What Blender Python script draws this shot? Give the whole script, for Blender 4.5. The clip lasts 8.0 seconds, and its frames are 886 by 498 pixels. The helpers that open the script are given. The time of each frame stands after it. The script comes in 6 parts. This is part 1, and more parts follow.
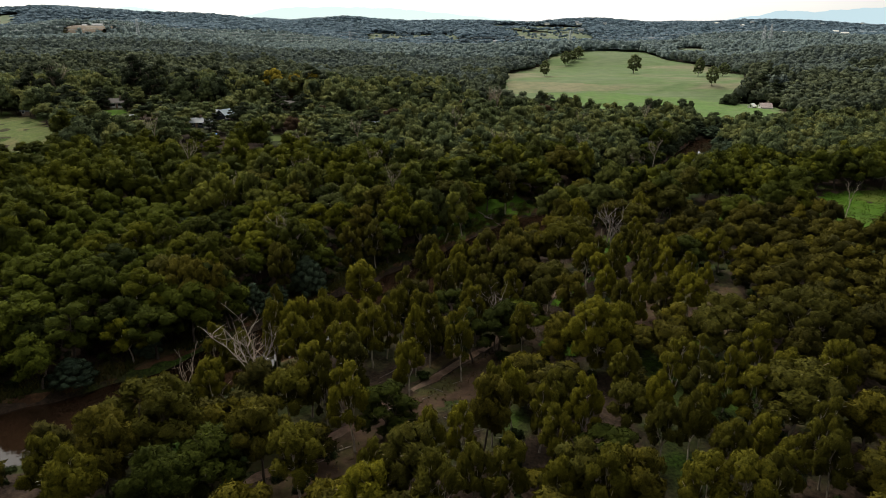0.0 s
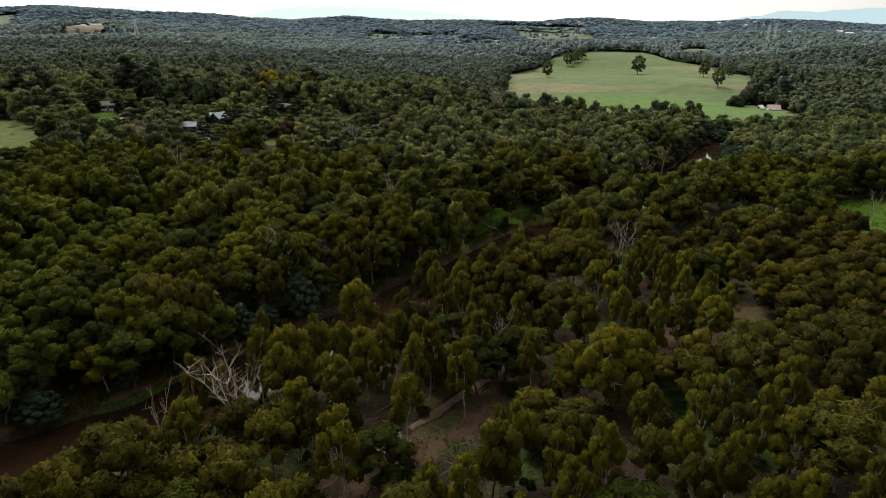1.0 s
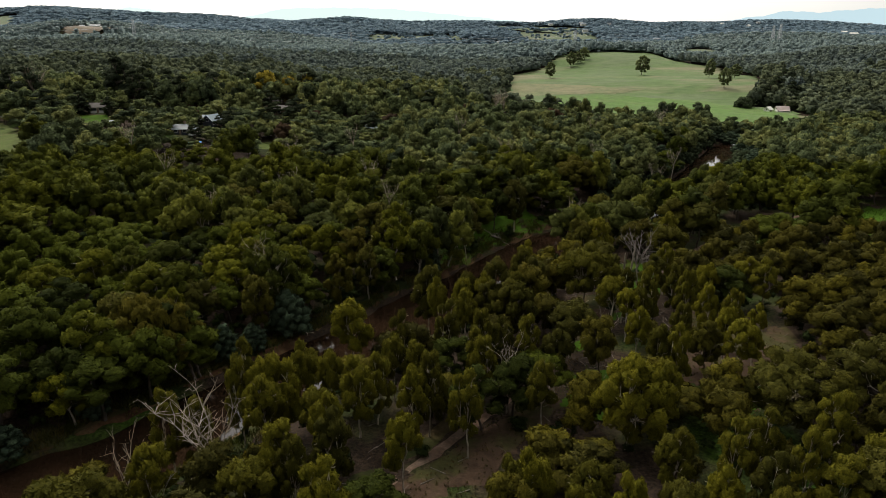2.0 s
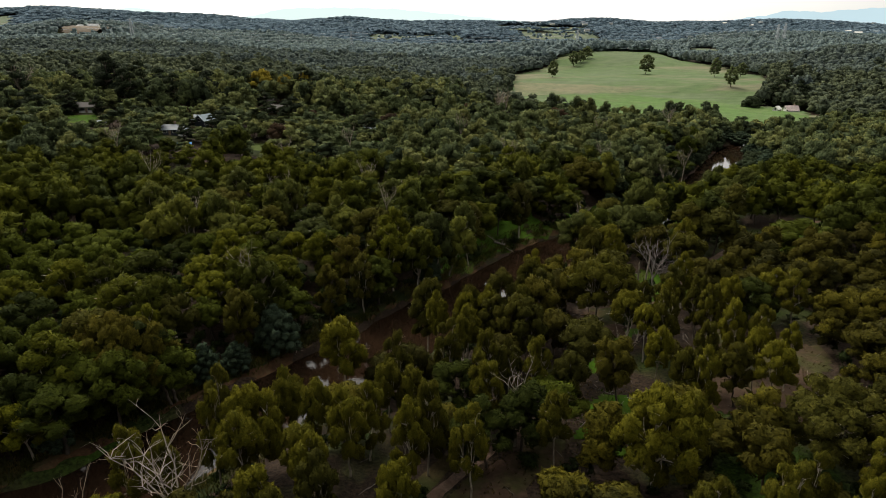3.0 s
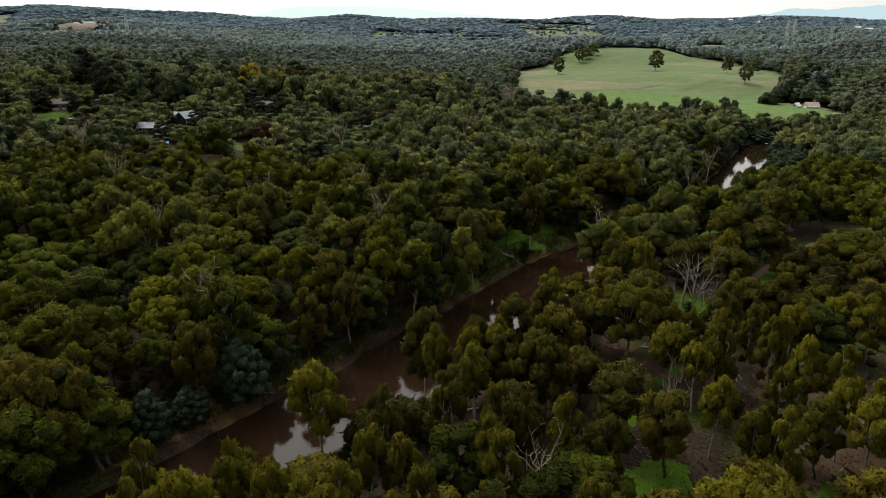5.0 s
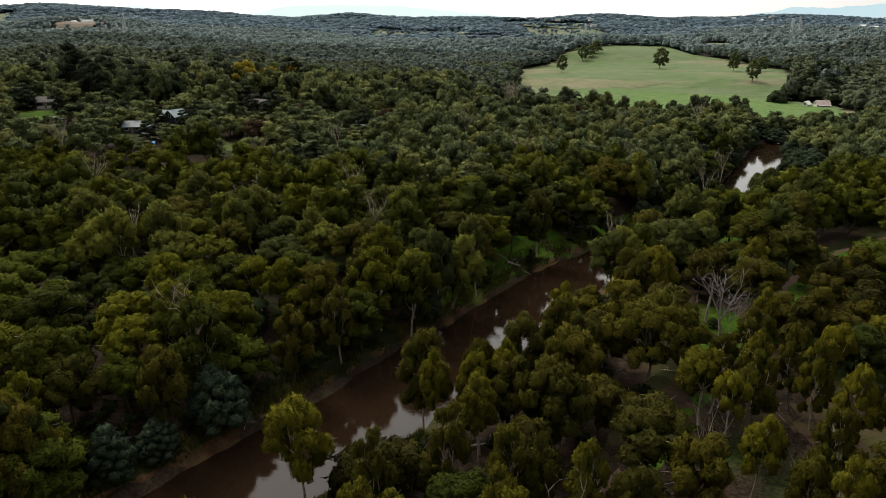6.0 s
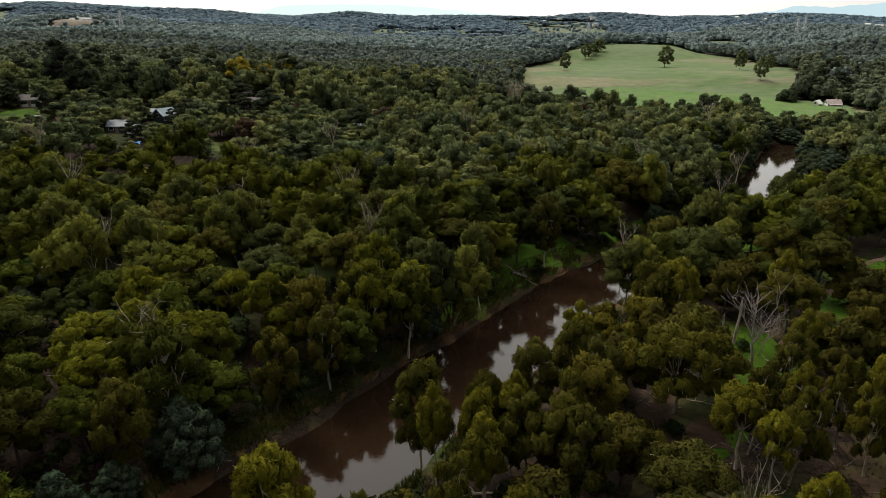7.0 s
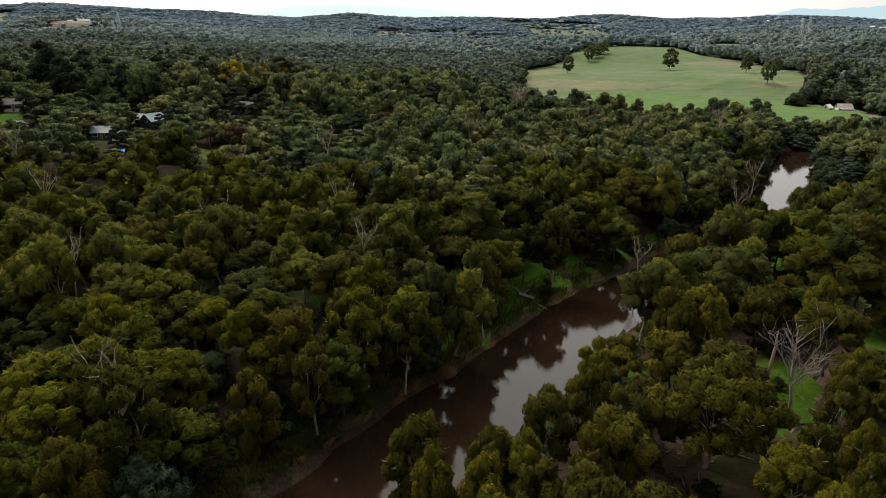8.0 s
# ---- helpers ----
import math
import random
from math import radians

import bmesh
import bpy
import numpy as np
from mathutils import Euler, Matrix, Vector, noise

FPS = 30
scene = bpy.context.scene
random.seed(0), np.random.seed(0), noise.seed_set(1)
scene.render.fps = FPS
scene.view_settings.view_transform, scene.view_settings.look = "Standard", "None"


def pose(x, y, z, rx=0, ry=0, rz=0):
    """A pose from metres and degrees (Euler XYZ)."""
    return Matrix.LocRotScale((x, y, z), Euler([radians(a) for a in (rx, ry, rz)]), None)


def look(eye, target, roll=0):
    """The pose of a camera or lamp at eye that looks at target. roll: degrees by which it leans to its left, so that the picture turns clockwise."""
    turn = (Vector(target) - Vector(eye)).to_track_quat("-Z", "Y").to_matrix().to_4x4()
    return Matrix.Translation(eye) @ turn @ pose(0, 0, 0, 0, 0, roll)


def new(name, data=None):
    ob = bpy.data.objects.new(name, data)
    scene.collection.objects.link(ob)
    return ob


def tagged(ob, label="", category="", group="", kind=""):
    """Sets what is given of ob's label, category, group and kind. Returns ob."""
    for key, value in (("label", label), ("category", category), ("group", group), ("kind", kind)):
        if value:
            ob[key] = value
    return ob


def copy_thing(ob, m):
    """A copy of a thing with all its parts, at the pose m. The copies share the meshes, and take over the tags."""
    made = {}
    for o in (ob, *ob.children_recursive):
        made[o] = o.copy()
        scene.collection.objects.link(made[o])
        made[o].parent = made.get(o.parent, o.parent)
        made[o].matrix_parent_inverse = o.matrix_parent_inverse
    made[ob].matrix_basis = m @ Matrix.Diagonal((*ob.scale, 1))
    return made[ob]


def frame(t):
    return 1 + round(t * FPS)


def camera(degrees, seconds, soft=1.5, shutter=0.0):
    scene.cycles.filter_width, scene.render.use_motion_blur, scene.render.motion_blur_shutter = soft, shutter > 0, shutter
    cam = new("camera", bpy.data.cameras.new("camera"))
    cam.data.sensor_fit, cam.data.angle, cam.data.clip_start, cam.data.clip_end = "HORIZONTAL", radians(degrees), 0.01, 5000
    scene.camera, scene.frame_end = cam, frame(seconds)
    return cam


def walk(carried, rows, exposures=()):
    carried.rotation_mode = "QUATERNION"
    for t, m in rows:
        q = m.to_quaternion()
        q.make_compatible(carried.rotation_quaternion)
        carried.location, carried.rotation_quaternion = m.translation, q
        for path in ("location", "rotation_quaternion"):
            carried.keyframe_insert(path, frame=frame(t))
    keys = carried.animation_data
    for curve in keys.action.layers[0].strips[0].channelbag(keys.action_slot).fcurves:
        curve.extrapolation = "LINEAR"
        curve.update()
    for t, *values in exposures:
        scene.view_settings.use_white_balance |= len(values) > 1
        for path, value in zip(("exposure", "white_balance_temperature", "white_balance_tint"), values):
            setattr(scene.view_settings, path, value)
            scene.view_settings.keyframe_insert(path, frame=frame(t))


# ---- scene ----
cam = camera(70.0, 8.0, soft=0.95)
PATH = [
    (0, (0.00, 0.00, 58.80), (0.16, 94.29, 25.50), 0.00),
    (0.5, (-0.05, 4.94, 58.92), (0.04, 99.23, 25.61), 0.01),
    (1, (-0.07, 9.88, 58.91), (-0.08, 104.17, 25.61), -0.00),
    (1.5, (-0.05, 14.89, 58.68), (-0.17, 109.21, 25.47), -0.02),
    (3, (0.07, 29.81, 56.72), (-0.31, 124.16, 23.56), -0.08),
    (3.5, (0.16, 34.76, 55.76), (-0.36, 129.12, 22.64), -0.14),
    (4, (0.30, 39.79, 54.80), (-0.35, 134.14, 21.68), -0.14),
    (4.5, (0.37, 44.81, 53.96), (-0.37, 139.14, 20.77), -0.19),
    (6, (0.38, 59.92, 51.61), (-0.59, 154.17, 18.20), -0.23),
    (6.5, (0.34, 64.99, 50.87), (-0.72, 159.22, 17.40), -0.23),
    (7, (0.33, 70.00, 50.25), (-0.77, 164.20, 16.72), -0.19),
    (7.5, (0.28, 75.02, 50.11), (-0.87, 169.20, 16.52), -0.14),
    (8, (0.24, 80.00, 50.21), (-0.98, 174.30, 16.94), -0.12),
]
walk(cam, [(t, look(eye, target, roll)) for t, eye, target, roll in PATH])

# ---- light: a bright overcast sky with a soft, veiled sun ----
SUN_ELEVATION, SUN_AZIMUTH = 55.0, 320.0
world = bpy.data.worlds.new("overcast_sky")
scene.world = world
world.use_nodes = True
wn, wl = world.node_tree.nodes, world.node_tree.links
wn.clear()
w_out = wn.new("ShaderNodeOutputWorld")
w_mix = wn.new("ShaderNodeMixShader")
w_clear = wn.new("ShaderNodeBackground")
w_cloud = wn.new("ShaderNodeBackground")
w_sky = wn.new("ShaderNodeTexSky")
w_sky.sky_type = "NISHITA"
w_sky.sun_disc = False
w_sky.sun_elevation = radians(SUN_ELEVATION)
w_sky.sun_rotation = radians(SUN_AZIMUTH)
w_sky.dust_density = 3.0
w_clear.inputs["Strength"].default_value = 0.10
wl.new(w_sky.outputs["Color"], w_clear.inputs["Color"])
w_co = wn.new("ShaderNodeTexCoord")
w_map = wn.new("ShaderNodeMapping")
w_map.inputs["Scale"].default_value = (1.0, 1.0, 2.6)
w_noise = wn.new("ShaderNodeTexNoise")
w_noise.inputs["Scale"].default_value = 2.4
w_noise.inputs["Detail"].default_value = 6.0
w_ramp = wn.new("ShaderNodeValToRGB")
w_ramp.color_ramp.elements[0].position, w_ramp.color_ramp.elements[0].color = 0.32, (0.88, 0.88, 0.85, 1)
w_ramp.color_ramp.elements[1].position, w_ramp.color_ramp.elements[1].color = 0.66, (1.05, 1.02, 0.94, 1)
wl.new(w_co.outputs["Generated"], w_map.inputs["Vector"])
wl.new(w_map.outputs["Vector"], w_noise.inputs["Vector"])
wl.new(w_noise.outputs["Fac"], w_ramp.inputs["Fac"])
wl.new(w_ramp.outputs["Color"], w_cloud.inputs["Color"])
# The clouds are brightest low on the sun's side of the sky.
_a, _e = radians(SUN_AZIMUTH), radians(SUN_ELEVATION)
TO_SUN = (math.sin(_a) * math.cos(_e), math.cos(_a) * math.cos(_e), math.sin(_e))
w_dot = wn.new("ShaderNodeVectorMath")
w_dot.operation = "DOT_PRODUCT"
w_dot.inputs[1].default_value = (-0.18, 0.81, 0.56)
wl.new(w_co.outputs["Generated"], w_dot.inputs[0])
w_glow = wn.new("ShaderNodeMapRange")
w_glow.inputs["From Min"].default_value, w_glow.inputs["From Max"].default_value = -0.8, 1.0
wl.new(w_dot.outputs["Value"], w_glow.inputs["Value"])
w_pow = wn.new("ShaderNodeMath")
w_pow.operation = "POWER"
w_pow.inputs[1].default_value = 3.4
wl.new(w_glow.outputs["Result"], w_pow.inputs[0])
w_amp = wn.new("ShaderNodeMath")
w_amp.operation = "MULTIPLY_ADD"
w_amp.inputs[1].default_value, w_amp.inputs[2].default_value = 3.2, 0.34
wl.new(w_pow.outputs[0], w_amp.inputs[0])
# Towards the horizon the cloud is thicker and duller.
w_split = wn.new("ShaderNodeSeparateXYZ")
wl.new(w_co.outputs["Generated"], w_split.inputs[0])
w_low = wn.new("ShaderNodeMapRange")
w_low.inputs["From Min"].default_value, w_low.inputs["From Max"].default_value = 0.0, 0.35
w_low.inputs["To Min"].default_value, w_low.inputs["To Max"].default_value = 0.66, 1.0
wl.new(w_split.outputs["Z"], w_low.inputs["Value"])
w_sky = wn.new("ShaderNodeMath")
w_sky.operation = "MULTIPLY"
wl.new(w_amp.outputs[0], w_sky.inputs[0])
wl.new(w_low.outputs["Result"], w_sky.inputs[1])
wl.new(w_sky.outputs[0], w_cloud.inputs["Strength"])
w_mix.inputs["Fac"].default_value = 0.85
wl.new(w_clear.outputs[0], w_mix.inputs[1])
wl.new(w_cloud.outputs[0], w_mix.inputs[2])
wl.new(w_mix.outputs[0], w_out.inputs["Surface"])

sun = new("sun", bpy.data.lights.new("sun", "SUN"))
sun.data.energy, sun.data.angle, sun.data.color = 2.2, radians(18), (1.0, 0.93, 0.78)
sun.matrix_world = look((0, 0, 0), tuple(-v for v in TO_SUN))
scene.view_settings.exposure = -0.1

# ---- materials ----
def material(name):
    m = bpy.data.materials.new(name)
    m.use_nodes = True
    m.node_tree.nodes.clear()
    return m, m.node_tree.nodes, m.node_tree.links


def ramp(nodes, links, source, stops):
    """A colour ramp fed by source; stops: (position, (r, g, b))."""
    r = nodes.new("ShaderNodeValToRGB")
    el = r.color_ramp.elements
    while len(el) < len(stops):
        el.new(0.5)
    for e, (p, c) in zip(el, stops):
        e.position, e.color = p, (*c, 1)
    links.new(source, r.inputs["Fac"])
    return r.outputs["Color"]


def grain(nodes, links, scale, detail=4.0, stretch=(1, 1, 1), rough=0.6):
    """Noise in the object's own metres."""
    co = nodes.new("ShaderNodeTexCoord")
    mp = nodes.new("ShaderNodeMapping")
    mp.inputs["Scale"].default_value = stretch
    n = nodes.new("ShaderNodeTexNoise")
    n.inputs["Scale"].default_value, n.inputs["Detail"].default_value = scale, detail
    n.inputs["Roughness"].default_value = rough
    links.new(co.outputs["Object"], mp.inputs["Vector"])
    links.new(mp.outputs["Vector"], n.inputs["Vector"])
    return n.outputs["Fac"]


def mixed(nodes, links, fac, a, b, how="MIX"):
    m = nodes.new("ShaderNodeMix")
    m.data_type, m.blend_type = "RGBA", how
    for value, slot in ((fac, 0), (a, 6), (b, 7)):
        if isinstance(value, (int, float)):
            m.inputs[slot].default_value = value
        elif isinstance(value, tuple):
            m.inputs[slot].default_value = (*value, 1)
        else:
            links.new(value, m.inputs[slot])
    return m.outputs[2]


def surface(nodes, links, colour, rough=0.8, metal=0.0, bump=None, depth=0.1, spec=0.3):
    out = nodes.new("ShaderNodeOutputMaterial")
    p = nodes.new("ShaderNodeBsdfPrincipled")
    if isinstance(colour, tuple):
        p.inputs["Base Color"].default_value = (*colour, 1)
    else:
        links.new(colour, p.inputs["Base Color"])
    p.inputs["Roughness"].default_value, p.inputs["Metallic"].default_value = rough, metal
    p.inputs["Specular IOR Level"].default_value = spec
    if bump is not None:
        b = nodes.new("ShaderNodeBump")
        b.inputs["Strength"].default_value, b.inputs["Distance"].default_value = 0.8, depth
        links.new(bump, b.inputs["Height"])
        links.new(b.outputs["Normal"], p.inputs["Normal"])
    links.new(p.outputs[0], out.inputs["Surface"])
    return p, out


def leaf_material(name, young, mid, old, patch=0.12, through_leaf=0.24, by_object=True, grain_size=5.5, relief=0.9, gaps=0.45):
    """Leaves: colour from tree to tree, from spray to spray, a little light through the blade, and gaps between the leaves."""
    m, n, l = material(name)
    small = grain(n, l, 0.9, 3.0)
    if by_object:
        who = n.new("ShaderNodeObjectInfo").outputs["Random"]
    else:
        co = n.new("ShaderNodeTexCoord")
        vo = n.new("ShaderNodeTexVoronoi")
        vo.inputs["Scale"].default_value = patch
        l.new(co.outputs["Object"], vo.inputs["Vector"])
        sep = n.new("ShaderNodeSeparateColor")
        l.new(vo.outputs["Color"], sep.inputs["Color"])
        who = sep.outputs["Red"]
    tree = ramp(n, l, who, ((0.0, old), (0.45, mid), (1.0, young)))
    isl = n.new("ShaderNodeNewGeometry").outputs["Random Per Island"]
    leafy = ramp(n, l, isl, ((0.0, (0.86, 0.87, 0.88)), (0.55, (1.0, 1.0, 1.0)), (1.0, (1.16, 1.14, 1.08))))
    spray = ramp(n, l, small, ((0.30, (0.75, 0.78, 0.80)), (0.70, (1.22, 1.18, 1.0))))
    col = mixed(n, l, 1.0, mixed(n, l, 1.0, tree, leafy, "MULTIPLY"), spray, "MULTIPLY")
    fine = grain(n, l, grain_size, 4.0)
    col = mixed(n, l, 1.0, col, ramp(n, l, fine, ((0.34, (0.54, 0.56, 0.58)), (0.64, (1.46, 1.42, 1.34)))), "MULTIPLY")
    p, out = surface(n, l, col, rough=0.75, spec=0.03, bump=fine, depth=relief / grain_size)
    t = n.new("ShaderNodeBsdfTranslucent")
    l.new(col, t.inputs["Color"])
    mx = n.new("ShaderNodeMixShader")
    mx.inputs["Fac"].default_value = through_leaf
    l.new(p.outputs[0], mx.inputs[1])
    l.new(t.outputs[0], mx.inputs[2])
    leaf = mx.outputs[0]
    if gaps:
        air, keep = n.new("ShaderNodeBsdfTransparent"), n.new("ShaderNodeMixShader")
        l.new(ramp(n, l, grain(n, l, grain_size * 0.75, 3.0), ((gaps - 0.01, (0, 0, 0)), (gaps + 0.01, (1, 1, 1)))), keep.inputs["Fac"])
        l.new(air.outputs[0], keep.inputs[1])
        l.new(leaf, keep.inputs[2])
        leaf = keep.outputs[0]
    l.new(leaf, out.inputs["Surface"])
    return m


def bark_material(name, pale, dark, scale=3.0):
    m, n, l = material(name)
    g = grain(n, l, scale, 5.0, (1, 1, 0.25))
    who = n.new("ShaderNodeObjectInfo").outputs["Random"]
    a = ramp(n, l, g, ((0.32, dark), (0.62, pale)))
    b = mixed(n, l, 1.0, a, ramp(n, l, who, ((0, (0.6, 0.58, 0.55)), (1, (1.15, 1.12, 1.1)))), "MULTIPLY")
    surface(n, l, b, rough=0.85, bump=g, depth=0.05)
    return m


def plain_material(name, colour, rough=0.7, metal=0.0, scale=2.0, vary=0.2):
    m, n, l = material(name)
    g = grain(n, l, scale, 5.0)
    lo, hi = tuple(c * (1 - vary) for c in colour), tuple(min(1, c * (1 + vary)) for c in colour)
    surface(n, l, ramp(n, l, g, ((0.3, lo), (0.7, hi))), rough=rough, metal=metal, bump=g, depth=0.01)
    return m


GUM = leaf_material("gum_leaves", (0.102, 0.105, 0.009), (0.066, 0.072, 0.008), (0.036, 0.043, 0.008))
GUM_WARM = leaf_material("gum_leaves_warm", (0.126, 0.118, 0.012), (0.079, 0.075, 0.010), (0.046, 0.045, 0.009))
GUM_DEEP = leaf_material("gum_leaves_deep", (0.064, 0.078, 0.010), (0.040, 0.050, 0.008), (0.022, 0.029, 0.007))
GUM_RUST = leaf_material("gum_leaves_rusty", (0.074, 0.065, 0.010), (0.058, 0.055, 0.009), (0.043, 0.044, 0.009))
GUM_GREY = leaf_material("gum_leaves_grey", (0.077, 0.073, 0.014), (0.060, 0.058, 0.012), (0.046, 0.045, 0.010))
WATTLE = leaf_material("wattle_leaves", (0.070, 0.099, 0.067), (0.057, 0.083, 0.058), (0.045, 0.068, 0.047))
SHRUB = leaf_material("shrub_leaves", (0.036, 0.052, 0.014), (0.028, 0.042, 0.013), (0.024, 0.034, 0.014))
PINE = leaf_material("dark_conifer_leaves", (0.029, 0.039, 0.020), (0.024, 0.033, 0.018), (0.019, 0.027, 0.016))
BUSH = leaf_material("dark_bush_leaves", (0.050, 0.068, 0.038), (0.042, 0.057, 0.033), (0.034, 0.046, 0.028))
BROWN_LEAF = leaf_material("brown_leaves", (0.085, 0.055, 0.034), (0.066, 0.044, 0.030), (0.050, 0.036, 0.026))
AUTUMN = leaf_material("autumn_leaves", (0.26, 0.21, 0.03), (0.22, 0.18, 0.025), (0.20, 0.14, 0.02))
WOODS = leaf_material("woods_leaves", (0.090, 0.096, 0.010), (0.057, 0.067, 0.010), (0.032, 0.041, 0.010), by_object=False, grain_size=5.0)
WOODS_WARM = leaf_material("woods_leaves_warm", (0.093, 0.082, 0.011), (0.059, 0.053, 0.010), (0.033, 0.032, 0.009), by_object=False, grain_size=5.0)
# Mid-distance haze as leaf colour: these two are paler and bluer than near ones.
GUM_HAZED = leaf_material("gum_leaves_hazed", (0.119, 0.125, 0.022), (0.077, 0.086, 0.021), (0.044, 0.054, 0.018))
WOODS_HAZED = leaf_material("woods_leaves_hazed", (0.156, 0.166, 0.064), (0.094, 0.119, 0.055), (0.052, 0.070, 0.042), by_object=False, grain_size=2.4, through_leaf=0.28)
PADDOCK_GUM = leaf_material("paddock_gum_leaves", (0.164, 0.197, 0.094), (0.146, 0.178, 0.088), (0.131, 0.160, 0.077), through_leaf=0.45)
# Haze is put into these four leaf colours: paler and bluer with distance.
SLOPE_WOODS_HAZED = leaf_material("slope_woods_leaves_hazed", (0.111, 0.130, 0.081), (0.081, 0.100, 0.069), (0.052, 0.067, 0.052), patch=0.09, through_leaf=0.25, relief=0.5, by_object=False, grain_size=1.9, gaps=0)
FAR_WOODS_HAZED = leaf_material("far_woods_leaves_hazed", (0.144, 0.178, 0.161), (0.115, 0.145, 0.142), (0.082, 0.109, 0.117), patch=0.09, through_leaf=0.30, relief=0.3, by_object=False, grain_size=1.7, gaps=0)
HILL_WOODS_HAZED = leaf_material("hill_woods_leaves_hazed", (0.217, 0.277, 0.299), (0.190, 0.247, 0.274), (0.159, 0.211, 0.245), patch=0.07, through_leaf=0.35, relief=0.25, by_object=False, grain_size=0.9, gaps=0)
RIDGE_WOODS_HAZED = leaf_material("ridge_woods_leaves_hazed", (0.187, 0.260, 0.348), (0.139, 0.203, 0.281), (0.095, 0.145, 0.212), patch=0.10, through_leaf=0.35, relief=0.25, by_object=False, grain_size=0.45, gaps=0)
BARK = bark_material("gum_bark", (0.56, 0.50, 0.42), (0.20, 0.165, 0.135))
DARK_BARK = bark_material("dark_bark", (0.13, 0.105, 0.085), (0.05, 0.04, 0.034))
BLEACHED = bark_material("bleached_wood", (0.46, 0.40, 0.33), (0.22, 0.18, 0.15))
GREY_WOOD = bark_material("grey_dead_wood", (0.34, 0.30, 0.28), (0.16, 0.14, 0.13))


def ground_material():
    m, n, l = material("forest_floor")
    big, mid, fine = grain(n, l, 0.035, 4.0), grain(n, l, 0.22, 4.0), grain(n, l, 2.2, 5.0)
    litter = ramp(n, l, mid, ((0.30, (0.018, 0.013, 0.010)), (0.55, (0.036, 0.025, 0.018)), (0.75, (0.062, 0.044, 0.032))))
    grass = ramp(n, l, mid, ((0.30, (0.022, 0.040, 0.007)), (0.60, (0.034, 0.064, 0.009)), (0.80, (0.056, 0.076, 0.016))))
    fac = ramp(n, l, big, ((0.52, (0, 0, 0)), (0.64, (1, 1, 1))))
    c = mixed(n, l, fac, litter, grass)
    c = mixed(n, l, 1.0, c, ramp(n, l, fine, ((0.34, (0.42, 0.42, 0.42)), (0.66, (1.6, 1.55, 1.45)))), "MULTIPLY")
    surface(n, l, c, rough=0.95, bump=fine, depth=0.35, spec=0.1)
    return m


def grass_material(name, a, b, c, patch=0.02, stretch=(1, 1, 1)):
    m, n, l = material(name)
    big, mid, fine = grain(n, l, patch, 5.0, stretch), grain(n, l, patch * 9, 4.0, stretch), grain(n, l, 1.7, 5.0)
    col = ramp(n, l, big, ((0.39, a), (0.50, b), (0.62, c)))
    col = mixed(n, l, 1.0, col, ramp(n, l, mid, ((0.3, (0.78, 0.80, 0.80)), (0.7, (1.2, 1.18, 1.15)))), "MULTIPLY")
    col = mixed(n, l, 1.0, col, ramp(n, l, fine, ((0.3, (0.80, 0.82, 0.80)), (0.7, (1.2, 1.18, 1.15)))), "MULTIPLY")
    surface(n, l, col, rough=0.95, bump=fine, depth=0.12, spec=0.1)
    return m


def water_material():
    m, n, l = material("muddy_water")
    silt, ripple = grain(n, l, 0.05, 3.0), grain(n, l, 1.1, 4.0, (1, 1.6, 1))
    col = ramp(n, l, silt, ((0.3, (0.013, 0.0072, 0.0042)), (0.7, (0.019, 0.0105, 0.006))))
    p, out = surface(n, l, col, rough=0.02, bump=ripple, depth=0.009, spec=0.5)
    p.inputs["IOR"].default_value = 1.33
    return m


GROUND = ground_material()
MEADOW = grass_material("paddock_grass", (0.112, 0.142, 0.074), (0.094, 0.140, 0.055), (0.165, 0.160, 0.100), stretch=(0.4, 1, 1))
FRESH = grass_material("fresh_grass", (0.096, 0.146, 0.050), (0.086, 0.152, 0.040), (0.110, 0.150, 0.058))
STRAW = grass_material("dry_grass_patch", (0.128, 0.146, 0.074), (0.150, 0.152, 0.084), (0.176, 0.164, 0.100))
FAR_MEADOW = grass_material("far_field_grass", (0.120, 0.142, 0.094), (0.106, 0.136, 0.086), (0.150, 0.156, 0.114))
LAWN = grass_material("lawn_grass", (0.086, 0.104, 0.034), (0.074, 0.100, 0.028), (0.120, 0.110, 0.050), patch=0.05)
LUSH = grass_material("lush_grass", (0.032, 0.064, 0.004), (0.042, 0.094, 0.005), (0.062, 0.084, 0.014), patch=0.08)
BANK_GRASS = grass_material("bank_grass", (0.018, 0.024, 0.007), (0.030, 0.034, 0.011), (0.066, 0.048, 0.024), patch=0.10)
MUD = grass_material("bank_mud", (0.044, 0.024, 0.014), (0.072, 0.039, 0.021), (0.096, 0.064, 0.034), patch=0.3)
TRACK = grass_material("dirt_track", (0.096, 0.060, 0.044), (0.120, 0.079, 0.060), (0.155, 0.110, 0.086), patch=0.3)
WATER = water_material()
TIN_GREY = plain_material("grey_tin_roof", (0.17, 0.195, 0.22), 0.5, 0.0, 1.5, 0.12)
TIN_BLUE = plain_material("blue_grey_roof", (0.18, 0.235, 0.26), 0.5, 0.0, 1.5, 0.12)
TIN_RUST = plain_material("weathered_pink_roof", (0.34, 0.28, 0.265), 0.6, 0.0, 0.8, 0.3)
TILE_DARK = plain_material("dark_tile_roof", (0.10, 0.09, 0.085), 0.8, 0.0, 2.0, 0.25)
PAINT_WHITE = plain_material("white_weatherboard", (0.72, 0.71, 0.67), 0.7, 0.0, 2.0, 0.08)
